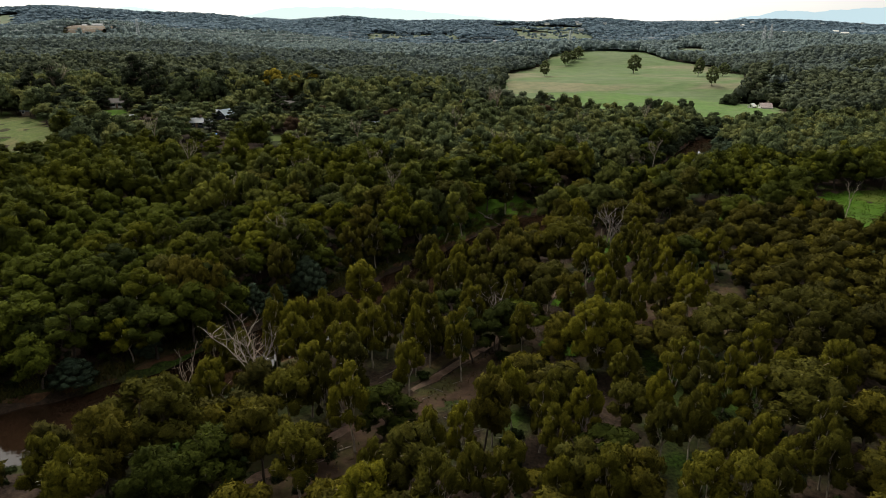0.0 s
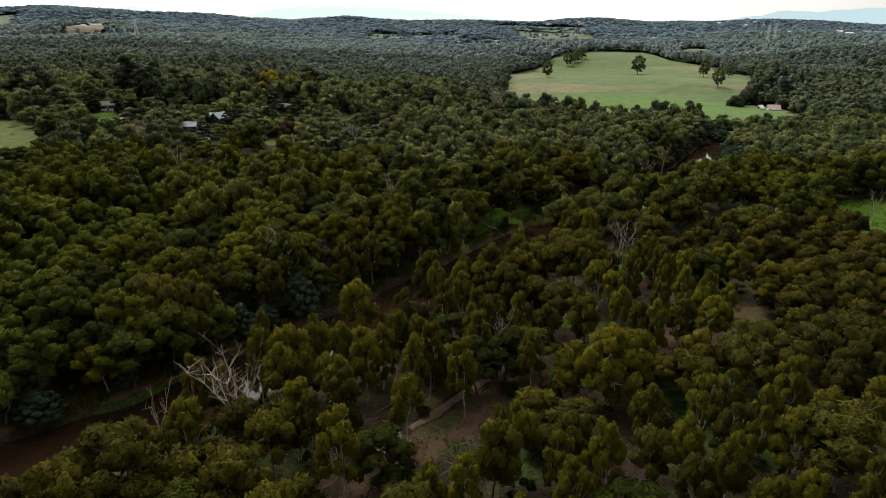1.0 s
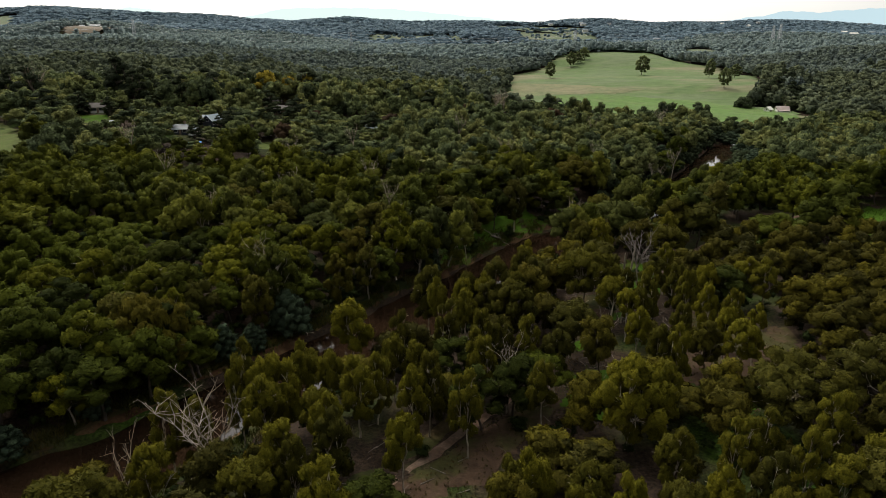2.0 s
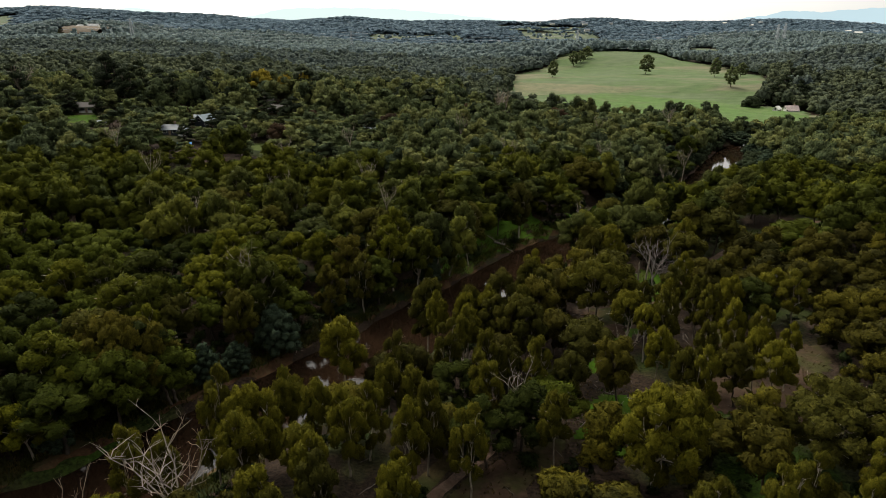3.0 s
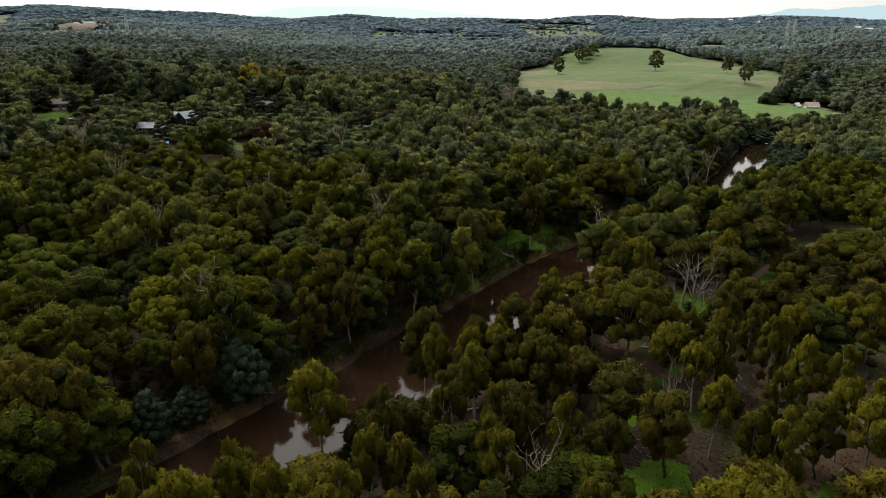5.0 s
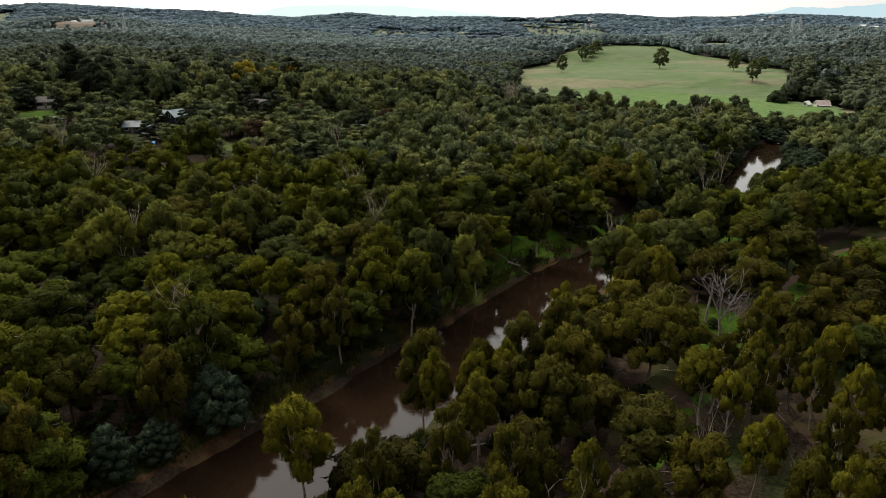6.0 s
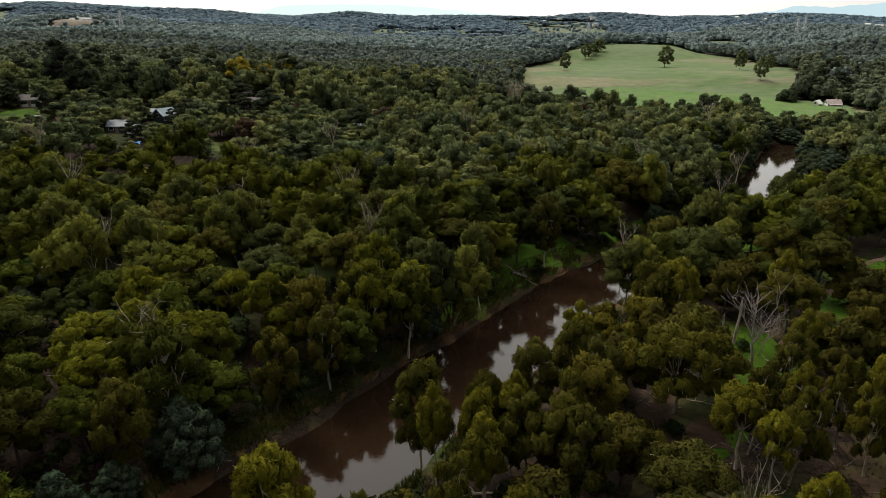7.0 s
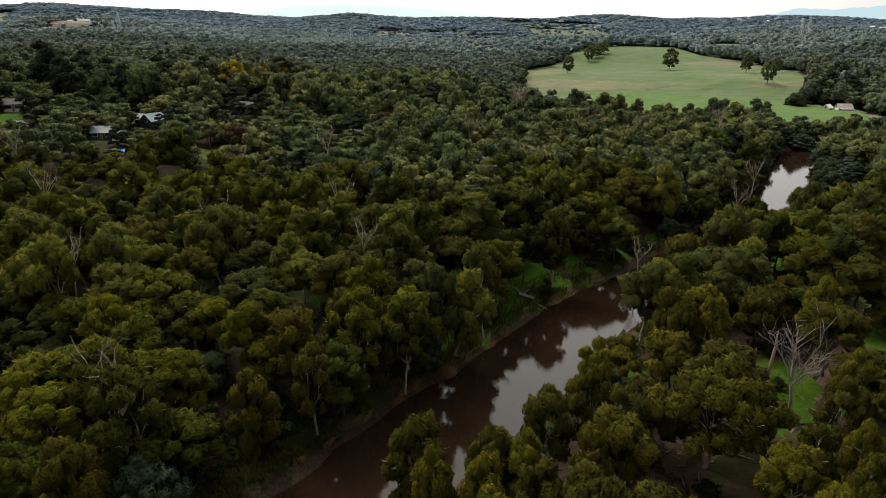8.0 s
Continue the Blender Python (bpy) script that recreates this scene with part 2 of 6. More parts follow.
PAINT_NAVY = plain_material("dark_blue_weatherboard", (0.045, 0.055, 0.075), 0.7, 0.0, 2.0, 0.2)
PAINT_TAN = plain_material("tan_brick", (0.26, 0.19, 0.14), 0.85, 0.0, 3.0, 0.25)
GLASS_DARK = plain_material("window_glass", (0.02, 0.025, 0.03), 0.08, 0.0, 1.0, 0.1)
STEEL = plain_material("galvanised_steel", (0.55, 0.58, 0.60), 0.6, 0.1, 1.0, 0.1)
TARP = plain_material("blue_tarpaulin", (0.05, 0.22, 0.50), 0.5, 0.0, 2.0, 0.15)
BARE = grass_material("trodden_earth", (0.046, 0.028, 0.019), (0.066, 0.042, 0.029), (0.050, 0.048, 0.018), patch=0.11)
EARTH = grass_material("bare_earth", (0.150, 0.124, 0.100), (0.178, 0.149, 0.122), (0.205, 0.176, 0.148))


# Emissive backdrop: the pale haze over the mountains is given off as light.
def glowing_distance_material(name, colour):
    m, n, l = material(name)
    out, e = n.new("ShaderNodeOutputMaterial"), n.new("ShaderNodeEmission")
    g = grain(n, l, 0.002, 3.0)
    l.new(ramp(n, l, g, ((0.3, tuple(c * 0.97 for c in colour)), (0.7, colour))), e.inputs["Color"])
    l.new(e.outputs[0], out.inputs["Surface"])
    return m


FAR_RANGE_GLOW = glowing_distance_material("far_range_haze_glow", (0.92, 1.10, 1.05))
NEAR_RANGE_GLOW = glowing_distance_material("nearer_range_haze_glow", (0.66, 0.86, 0.93))

# ---- the land ----
RIVER = [(-230.4, 21.2), (-165.4, 43.2), (-120.4, 59.2), (-86.5, 71.2), (-58.6, 84.1), (-45.9, 93.9), (-38.0, 104.8), (-29.0, 115.8), (-19.0, 126.9),
         (-9.0, 138.8), (-1.0, 150.8), (7.0, 159.8), (13.0, 167.8), (19.0, 175.8), (26.0, 184.9), (36.1, 194.9), (46.1, 203.9), (61.0, 219.8),
         (76.9, 240.8), (97.5, 264.5), (113.0, 289.0), (129.5, 316.5), (145.4, 341.1), (184.9, 353.3), (250.1, 353.3), (340.1, 341.3), (480.1, 331.3)]
HALF_WIDTH = 8.3
TRACK_LINE = [(-62, 36), (-40, 52), (-27, 64), (-17, 74), (-7, 85), (3, 96), (13, 108), (21, 121), (30, 134), (39, 143), (47, 151),
              (58, 164), (72, 180), (92, 196), (120, 208)]
SPOTS = [(0, -150, 5), (0, 0, 4.5), (0, 100, 4), (-80, 60, 4), (100, 100, 5), (-60, 180, 5), (-40, 230, 7), (-110, 200, 9), (60, 260, 4), (110, 180, 4.5),
         (200, 200, 5), (200, 330, 2.5), (150, 385, 2), (-70, 259, 16), (-100, 280, 18), (-135, 282, 19), (-156, 304, 22.5), (-104, 266, 20.5), (-84, 340, 22), (-32, 305, 13), (-80, 320, 19), (-205, 290, 19), (-330, 200, 24), (-60, 390, 16),
         (50, 480, 6), (150, 450, 2.5), (230, 470, 1.5), (330, 450, 8), (90, 690, 9), (249, 638, 11), (235, 900, 25), (345, 880, 12), (385, 1000, 24)]
SPOTS += [(330, 640, 12), (20, 640, 9), (-131, 956, 20), (-415, 914, 34), (-300, 600, 24), (480, 700, 26), (100, 1250, 7), (250, 1250, 9), (100, 1400, 3), (250, 1430, 5), (60, 1570, 15), (150, 1610, 17), (290, 1600, 14), (290, 1800, 25), (60, 1720, 22),
          (-500, 1400, 46), (600, 1300, 32), (900, 1000, 34), (-900, 900, 44), (-625, 1205, 54), (-640, 1090, 25), (-570, 1080, 25), (-600, 400, 34), (500, 100, 10), (700, 400, 20)]
RIDGE_U = (-1.2, -0.65, -0.57, -0.49, -0.38, -0.28, -0.22, -0.136, -0.05, 0.04, 0.14, 0.23, 0.31, 0.39, 0.50, 0.56, 0.65, 1.2)
RIDGE_Z = (98, 104, 108, 100, 82, 72, 64, 74, 60, 62, 60, 66, 58, 58, 66, 58, 48, 44)
_river, _track = np.array(RIVER, float), np.array(TRACK_LINE, float)


def from_line(line, x, y):
    """Distance of points to a bent line, and whether they lie to its left."""
    best, side = np.full(np.shape(x), 1e9), np.zeros(np.shape(x))
    for (ax, ay), (bx, by) in zip(line[:-1], line[1:]):
        dx, dy = bx - ax, by - ay
        t = np.clip(((x - ax) * dx + (y - ay) * dy) / (dx * dx + dy * dy), 0, 1)
        d = np.hypot(x - ax - t * dx, y - ay - t * dy)
        near = d < best
        side = np.where(near, np.sign(dx * (y - ay) - dy * (x - ax)), side)
        best = np.where(near, d, best)
    return best, side


def ease(a, b, v):
    t = np.clip((v - a) / (b - a), 0, 1)
    return t * t * (3 - 2 * t)


def waves(x, y, size, seed=0.0):
    """Cheap smooth unevenness between about -1 and 1."""
    return (np.sin(x / size * 6.1 + 1.3 * np.sin(y / size * 3.7 + seed) + seed) + np.sin(y / size * 5.3 + 1.7 * np.sin(x / size * 4.1 - seed) + 2 * seed)) / 2


def land(x, y):
    """Height of the ground."""
    x, y = np.asarray(x, float), np.asarray(y, float)
    top, under = np.zeros(x.shape), np.zeros(x.shape)
    for sx, sy, sz in SPOTS:
        w = 1.0 / (((x - sx) ** 2 + (y - sy) ** 2) + 500.0) ** 2.2
        top, under = top + w * sz, under + w
    z = top / under
    ridge = np.interp(x / np.maximum(y, 1.0), RIDGE_U, RIDGE_Z)
    rise = ease(1500, 2300, y) * (1 - 0.6 * ease(2700, 4200, y))
    z = z * (1 - rise) + ridge * rise + waves(x, y, 420) * 5.0 * ease(700, 1500, y)
    z = z + waves(x, y, 37, 0.7) * 0.35 + waves(x, y, 11, 2.1) * 0.15
    d, side = from_line(_river, x, y)
    d = d + waves(x, y, 17, 1.1) * 0.7 + waves(x, y, 6, 0.4) * 0.35
    # The cut bank is steep at the water's edge, then rises slowly to the flat.
    bank = np.where(d < HALF_WIDTH, -1.6 + 1.5 * ease(HALF_WIDTH - 4, HALF_WIDTH, d), -0.1 + 1.5 * ease(HALF_WIDTH, HALF_WIDTH + 1.8, d))
    k = ease(HALF_WIDTH + 1.5, HALF_WIDTH + 16, d)
    return bank * (1 - k) + z * k


def ground_z(x, y):
    return float(land(np.array([x]), np.array([y]))[0])


def mesh_of(name, verts, faces, mats, face_mats=None, smooth=False):
    me = bpy.data.meshes.new(name)
    verts, faces = np.asarray(verts, np.float32), np.asarray(faces, np.int32)
    n, k = faces.shape
    me.vertices.add(len(verts))
    me.vertices.foreach_set("co", verts.ravel())
    me.loops.add(n * k)
    me.loops.foreach_set("vertex_index", faces.ravel())
    me.polygons.add(n)
    me.polygons.foreach_set("loop_start", np.arange(0, n * k, k, dtype=np.int32))
    for m in mats:
        me.materials.append(m)
    if face_mats is not None:
        me.polygons.foreach_set("material_index", np.asarray(face_mats, np.int32))
    me.polygons.foreach_set("use_smooth", np.full(n, smooth))
    me.update(calc_edges=True)
    return me


def sheet(name, xs, ys, lift, mat, keep=None, smooth=True):
    """A grid draped on the land."""
    gx, gy = np.meshgrid(xs, ys)
    gz = land(gx, gy) + lift
    idx = np.arange(gx.size).reshape(gx.shape)
    quads = np.stack([idx[:-1, :-1], idx[:-1, 1:], idx[1:, 1:], idx[1:, :-1]], -1).reshape(-1, 4)
    verts = np.stack([gx, gy, gz], -1).reshape(-1, 3)
    if keep is not None:
        mid = verts[quads].mean(1)
        quads = quads[keep(mid[:, 0], mid[:, 1])]
        used, back = np.unique(quads, return_inverse=True)
        verts, quads = verts[used], back.reshape(quads.shape)
    return new(name, mesh_of(name, verts, quads, [mat], smooth=smooth))


def steps(parts):
    """Coordinates from rows of (from, to, step)."""
    return np.concatenate([np.arange(a, b, s) for a, b, s in parts] + [[parts[-1][1]]])


XS = steps([(-4200, -1200, 150), (-1200, -420, 36), (-420, -140, 8), (-140, 170, 3.6), (170, 420, 8), (420, 1200, 36), (1200, 4200, 150)])
YS = steps([(-700, -60, 40), (-60, 60, 4), (60, 345, 3.6), (345, 700, 8), (700, 1400, 20), (1400, 2800, 50), (2800, 4800, 150)])
tagged(sheet("ground", XS, YS, 0.0, GROUND), "brown leaf litter and patchy green grass on the forest floor", "ground", kind="structure")


def inside(poly, x, y):
    x, y = np.asarray(x, float), np.asarray(y, float)
    hit = np.zeros(x.shape, bool)
    for (ax, ay), (bx, by) in zip(poly, poly[1:] + poly[:1]):
        cross = ((ay > y) != (by > y)) & (x < (bx - ax) * (y - ay) / (by - ay + 1e-12) + ax)
        hit ^= cross
    return hit


def ragged(poly, size=9.0, by=2.5):
    return lambda x, y: inside(poly, x + by * waves(x, y, size, 0.3), y + by * waves(y, x, size, 1.9))


PADDOCK = [(28, 425), (42, 520), (52, 600), (64, 700), (104, 770), (150, 860), (225, 925), (280, 880), (305, 760), (300, 640), (268, 560),
           (240, 515), (222, 499), (238, 480), (238, 440), (222, 405), (200, 388), (150, 376), (100, 380), (60, 394)]
WEST_FIELD = [(-142, 232), (-152, 252), (-172, 272), (-190, 292), (-225, 300), (-260, 262), (-230, 225), (-175, 222)]
EAST_GLADE = [(105, 166), (114, 192), (130, 210), (165, 216), (190, 190), (158, 150), (120, 147)]
SMALL_GLADE = [(70, 172), (74, 188), (94, 192), (96, 176), (84, 168)]
FAR_FIELDS = [
    [(20, 1500), (14, 1620), (180, 1650), (186, 1500)],
    [(190, 1560), (190, 1860), (400, 1880), (380, 1600)],
    [(335, 925), (356, 1010), (398, 1010), (372, 925)],
    [(-190, 1600), (-190, 1800), (40, 1820), (40, 1620)],
    [(-1300, 1760), (-1440, 2060), (-1280, 2060), (-1130, 1760)],
    [(-654, 1150), (-645, 1225), (-595, 1230), (-578, 1150)],
    [(150, 1900), (150, 2060), (420, 2060), (420, 1900)],
]


def box_of(poly, grow=0.0):
    a = np.array(poly, float)
    return (*(a.min(0) - grow), *(a.max(0) + grow))


def field(name, poly, step, mat, lift, label):
    x0, y0, x1, y1 = box_of(poly, 6)
    ob = sheet(name, np.arange(x0, x1, step), np.arange(y0, y1, step), lift, mat, ragged(poly, 40, 4) if step > 3 else ragged(poly, 7, 1.8))
    return tagged(ob, label, "field", kind="structure")


field("paddock", PADDOCK, 5.0, MEADOW, 0.9, "pale green grazed paddock on a gentle hill")
field("paddock", [(75, 520), (130, 545), (200, 524), (222, 492), (232, 442), (200, 395), (150, 385), (110, 400), (80, 450)], 4.0, FRESH, 1.0, "fresh green grass on the low side of the paddock")
field("paddock", [(47, 520), (62, 610), (112, 596), (172, 572), (150, 556), (75, 530)], 4.0, STRAW, 1.05, "straw-coloured dry patch in the paddock")
field("meadow", WEST_FIELD, 1.4, LAWN, 0.12, "pale green mown field beside the houses")
field("meadow", EAST_GLADE, 1.6, LUSH, 0.06, "bright green grass clearing among the gums")
field("meadow", SMALL_GLADE, 1.6, LUSH, 0.06, "bright green grass clearing among the gums")
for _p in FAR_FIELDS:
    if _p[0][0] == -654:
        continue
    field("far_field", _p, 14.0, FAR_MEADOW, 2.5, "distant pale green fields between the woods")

# Water: one level sheet that fills the channel.
_x0, _y0, _x1, _y1 = box_of(RIVER, 14)
_gx, _gy = np.meshgrid(np.arange(_x0, _x1, 5.0), np.arange(_y0, _y1, 5.0))
_idx = np.arange(_gx.size).reshape(_gx.shape)
_q = np.stack([_idx[:-1, :-1], _idx[:-1, 1:], _idx[1:, 1:], _idx[1:, :-1]], -1).reshape(-1, 4)
_v = np.stack([_gx, _gy, np.zeros(_gx.shape)], -1).reshape(-1, 3)
_m = _v[_q].mean(1)
_q = _q[from_line(_river, _m[:, 0], _m[:, 1])[0] < HALF_WIDTH + 6]
tagged(new("river_water", mesh_of("river_water", _v, _q, [WATER])), "still muddy brown river water mirroring the sky", "river", kind="structure")


def smooth_line(line, step):
    """The bent line rounded off and resampled, with its left-hand normals."""
    pts = np.asarray(line, float)
    for _ in range(3):
        q, r = pts[:-1] * 0.75 + pts[1:] * 0.25, pts[:-1] * 0.25 + pts[1:] * 0.75
        pts = np.concatenate([pts[:1], np.stack([q, r], 1).reshape(-1, 2), pts[-1:]])
    run = np.r_[0, np.cumsum(np.hypot(*np.diff(pts, axis=0).T))]
    at = np.arange(0, run[-1], step)
    xy = np.stack([np.interp(at, run, pts[:, 0]), np.interp(at, run, pts[:, 1])], 1)
    way = np.gradient(xy, axis=0)
    way /= np.hypot(*way.T)[:, None]
    return xy, np.stack([-way[:, 1], way[:, 0]], 1)


def ribbon(name, line, near, far, step, across, mat, lift, label, category, wander=0.5):
    """A strip of ground that runs along a line between two offsets to its left (minus: right)."""
    xy, left = smooth_line(line, step)
    t = np.linspace(0, 1, across + 1)
    wob = wander * waves(xy[:, 0], xy[:, 1], 9, 0.9) + 0.5 * wander * waves(xy[:, 0], xy[:, 1], 3.1, 0.2)
    wob2 = wander * waves(xy[:, 1], xy[:, 0], 8, 2.9) + 0.5 * wander * waves(xy[:, 1], xy[:, 0], 2.7, 1.2)
    off = (near + wob)[:, None] * (1 - t) + (far + wob2)[:, None] * t
    g = xy[:, None, :] + left[:, None, :] * off[..., None]
    # The edges dip into the ground, so that the strip has no rim.
    dip = np.where((t == 0) | (t == 1), -0.05, lift)
    z = land(g[..., 0], g[..., 1]) + dip
    idx = np.arange(z.size).reshape(z.shape)
    quads = np.stack([idx[:-1, :-1], idx[1:, :-1], idx[1:, 1:], idx[:-1, 1:]], -1).reshape(-1, 4)
    me = mesh_of(name, np.concatenate([g, z[..., None]], -1).reshape(-1, 3), quads, [mat], smooth=True)
    return tagged(new(name, me), label, category, kind="structure")


_near_river = _river[3:23]
for _s in (1, -1):
    ribbon("river_bank", _near_river, _s * (HALF_WIDTH - 1.0), _s * (HALF_WIDTH + 1.35), 0.8, 6, MUD, 0.09, "bare brown eroded river bank above the water", "bank", 0.35)
    ribbon("bank_verge", _near_river, _s * (HALF_WIDTH + 0.5), _s * (HALF_WIDTH + 5.0), 1.2, 6, BANK_GRASS, 0.06, "green grassy verge along the river bank", "grass", 0.7)
ribbon("bank_verge", _river[(_river[:, 1] > 155) & (_river[:, 1] < 225)], HALF_WIDTH + 0.6, HALF_WIDTH + 6.0, 1.0, 6, LUSH, 0.10, "bright green grassy verge on the far river bank", "grass", 0.8)
ribbon("dirt_track", _track, 0.95, -0.95, 0.7, 4, TRACK, 0.07, "greyish brown dirt track through the trees", "track", 0.28)
ribbon("bare_verge", _track[1:7], -0.9, -8.5, 1.0, 8, BARE, 0.05, "trodden reddish-brown bare earth beside the track", "earth", 1.6)
ribbon("track_verge", _track[7:], -0.9, -5.0, 1.0, 5, LUSH, 0.05, "bright green grass beside the dirt track", "grass", 1.2)
ribbon("track_verge", _track, 4.0, 1.0, 1.0, 4, BANK_GRASS, 0.05, "green grass beside the dirt track", "grass", 0.8)
for _n, _p in enumerate(([(20, 99), (27, 101), (30, 112), (24, 113), (19, 106)], [(37, 98), (46, 99), (48, 108), (40, 109)], [(26, 133), (34, 136), (36, 143), (29, 143)],
                         [(-1, 174), (10, 186), (20, 198), (29, 206), (24, 211), (8, 199), (-4, 184)], [(58, 196), (70, 198), (72, 212), (62, 212)], [(27, 150), (34, 152), (34, 160), (28, 158)],
                         [(-24, 150), (-16, 156), (-20, 166), (-30, 160)])):
    field("grass_patch", _p, 0.5, LUSH if _n in (0, 1, 3, 4) else BANK_GRASS, 0.16, "green grass in a gap between the trees")

# ---- how trees are made ----
def part(name, mesh, parent, label=""):
    ob = new(name, mesh)
    ob.parent = parent
    if label:
        ob["label"] = label
    return ob


def limb(points, radii, sides=6):
    """A bent, tapering round limb through points. Returns vertices and quads."""
    pts = [Vector(p) for p in points]
    verts, quads = [], []
    for i, (p, r) in enumerate(zip(pts, radii)):
        way = (pts[min(i + 1, len(pts) - 1)] - pts[max(i - 1, 0)]).normalized()
        a = way.orthogonal().normalized()
        b = way.cross(a)
        for k in range(sides):
            w = 2 * math.pi * k / sides
            verts.append(p + (a * math.cos(w) + b * math.sin(w)) * r)
    for i in range(len(pts) - 1):
        for k in range(sides):
            j = (k + 1) % sides
            quads.append((i * sides + k, i * sides + j, (i + 1) * sides + j, (i + 1) * sides + k))
    return [tuple(v) for v in verts], quads


def joined(pieces, grown=True):
    """Pieces as one mesh; a grown branch springs from the nearest point of the wood before it."""
    verts, faces = [], []
    for v, f in pieces:
        base = len(verts)
        root = base
        if grown and verts:
            root = int(np.argmin(((np.array(verts) - np.array(v[0])) ** 2).sum(1)))
        verts += v
        faces += [tuple(root if i == 0 else i + base for i in q) for q in f]
    return verts, faces


def bent(a, b, rng, sag=0.12, n=4):
    """Points from a to b with some crookedness."""
    a, b = Vector(a), Vector(b)
    size = (b - a).length
    out = []
    for i in range(n + 1):
        t = i / n
        p = a.lerp(b, t)
        if 0 < i < n:
            p += Vector(rng.normal(0, sag * size / n, 3).tolist())
        p.z += sag * size * 0.5 * math.sin(math.pi * t) * 0.6
        out.append(p)
    return out


def dome_faces(around, rings, low):
    """A unit dome from latitude low to the pole: triangles of directions."""
    rows = []
    for i in range(rings + 1):
        z = low + (1 - low) * math.sin(0.5 * math.pi * i / rings)
        s = math.sqrt(max(0.0, 1 - z * z))
        rows.append([(s * math.cos(6.2832 * (k + 0.5 * i) / around), s * math.sin(6.2832 * (k + 0.5 * i) / around), z) for k in range(around)])
    tri = []
    for i in range(rings):
        for k in range(around):
            j = (k + 1) % around
            tri.append((rows[i][k], rows[i][j], rows[i + 1][k]))
            if i < rings - 1:
                tri.append((rows[i][j], rows[i + 1][j], rows[i + 1][k]))
    return np.array(tri)


DOMES = {n: dome_faces(*n, -0.45) for n in ((8, 4), (7, 3), (6, 3), (5, 3), (5, 2), (4, 2))}


def puff(rng, centre, radius, count, size, flat=0.75, droop=0.05, low=-0.35, dome=None, core=0.62):
    """A rounded bunch of foliage: a lumpy inner mass of close leaves, and many small blades standing out from it.
    Rows hold three corners and three normals; the normals follow the dome, so that it takes the light as a mass."""
    out = []
    if count:
        z = rng.uniform(low, 1.0, count)
        w = rng.uniform(0, 2 * np.pi, count)
        s = np.sqrt(1 - np.minimum(1, z * z))
        d = np.stack([s * np.cos(w), s * np.sin(w), z], 1)
        depth = 1.10 - 0.48 * rng.random(count) ** 1.3
        c = np.array(centre) + d * (radius * depth)[:, None] * np.array([1, 1, flat])
        nrm = d + rng.normal(0, 0.55, (count, 3))
        nrm /= np.linalg.norm(nrm, axis=1)[:, None]
        t = rng.normal(0, 1, (count, 3)) - np.array([0, 0, droop])
        t -= (t * nrm).sum(1)[:, None] * nrm
        t /= np.linalg.norm(t, axis=1)[:, None]
        b = np.cross(nrm, t)
        ln = size * rng.uniform(0.6, 1.4, count)[:, None]
        wd = ln * rng.uniform(0.30, 0.55, count)[:, None]
        soft = d * np.array([1, 1, 1 / flat]) + rng.normal(0, 0.18, (count, 3)) + np.array([0, 0, 0.1])
        soft /= np.linalg.norm(soft, axis=1)[:, None]
        out.append(np.stack([c - t * ln * 0.5 + b * wd * 0.35, c - t * ln * 0.12 - b * wd, c + t * ln * 0.62 + b * wd * 0.25, soft, soft, soft], 1))
    if dome:
        out.append(sprays(rng, centre, radius * core, dome, flat))
    return np.concatenate(out) if out else np.zeros((0, 6, 3))


def sprays(rng, centre, radius, dome, flat=0.8, loose=1.0):
    """A clump of leaf sprays: overlapping tilted pieces that lie on a lumpy dome, like shingles blown about."""
    d = DOMES[dome]
    n = len(d)
    ph = rng.uniform(0, 6.28, 3)
    turn = rng.uniform(0, 6.28)
    c, sn = math.cos(turn), math.sin(turn)
    d = d @ np.array([[c, sn, 0], [-sn, c, 0], [0, 0, 1]])
    lump = 1 + 0.14 * np.sin(d[..., 0] * 4.2 + ph[0]) * np.cos(d[..., 1] * 4.6 + ph[1]) + 0.08 * np.sin(d[..., 2] * 6 + d[..., 0] * 5 + ph[2])
    v = d * lump[..., None]
    mid = v.mean(1, keepdims=True)
    arm = (v - mid) * (1.0 + loose * rng.uniform(0.10, 0.62, (n, 1, 1)))
    # Each piece is tilted and stands a little in or out of the dome.
    way = mid / (np.linalg.norm(mid, axis=-1, keepdims=True) + 1e-6)
    tilt = rng.normal(0, 0.38 * loose, (n, 1, 3))
    arm = arm + way * (arm * tilt).sum(-1, keepdims=True)
    v = mid * (1 + loose * rng.normal(0, 0.08, (n, 1, 1))) + arm
    nn = d * np.array([1, 1, 1 / flat]) + rng.normal(0, 0.14, (n, 1, 3))
    nn /= np.linalg.norm(nn, axis=-1)[..., None]
    return np.concatenate([np.array(centre) + v * radius * np.array([1, 1, flat]), nn], 1)


def domed(blades, heart, share=0.38):
    """Turn the normals partly outward from the heart of the crown."""
    out = blades[:, :3] - np.array(heart)
    out /= np.linalg.norm(out, axis=-1)[..., None] + 1e-6
    n = blades[:, 3:] * (1 - share) + out * share
    blades[:, 3:] = n / (np.linalg.norm(n, axis=-1)[..., None] + 1e-6)
    return blades


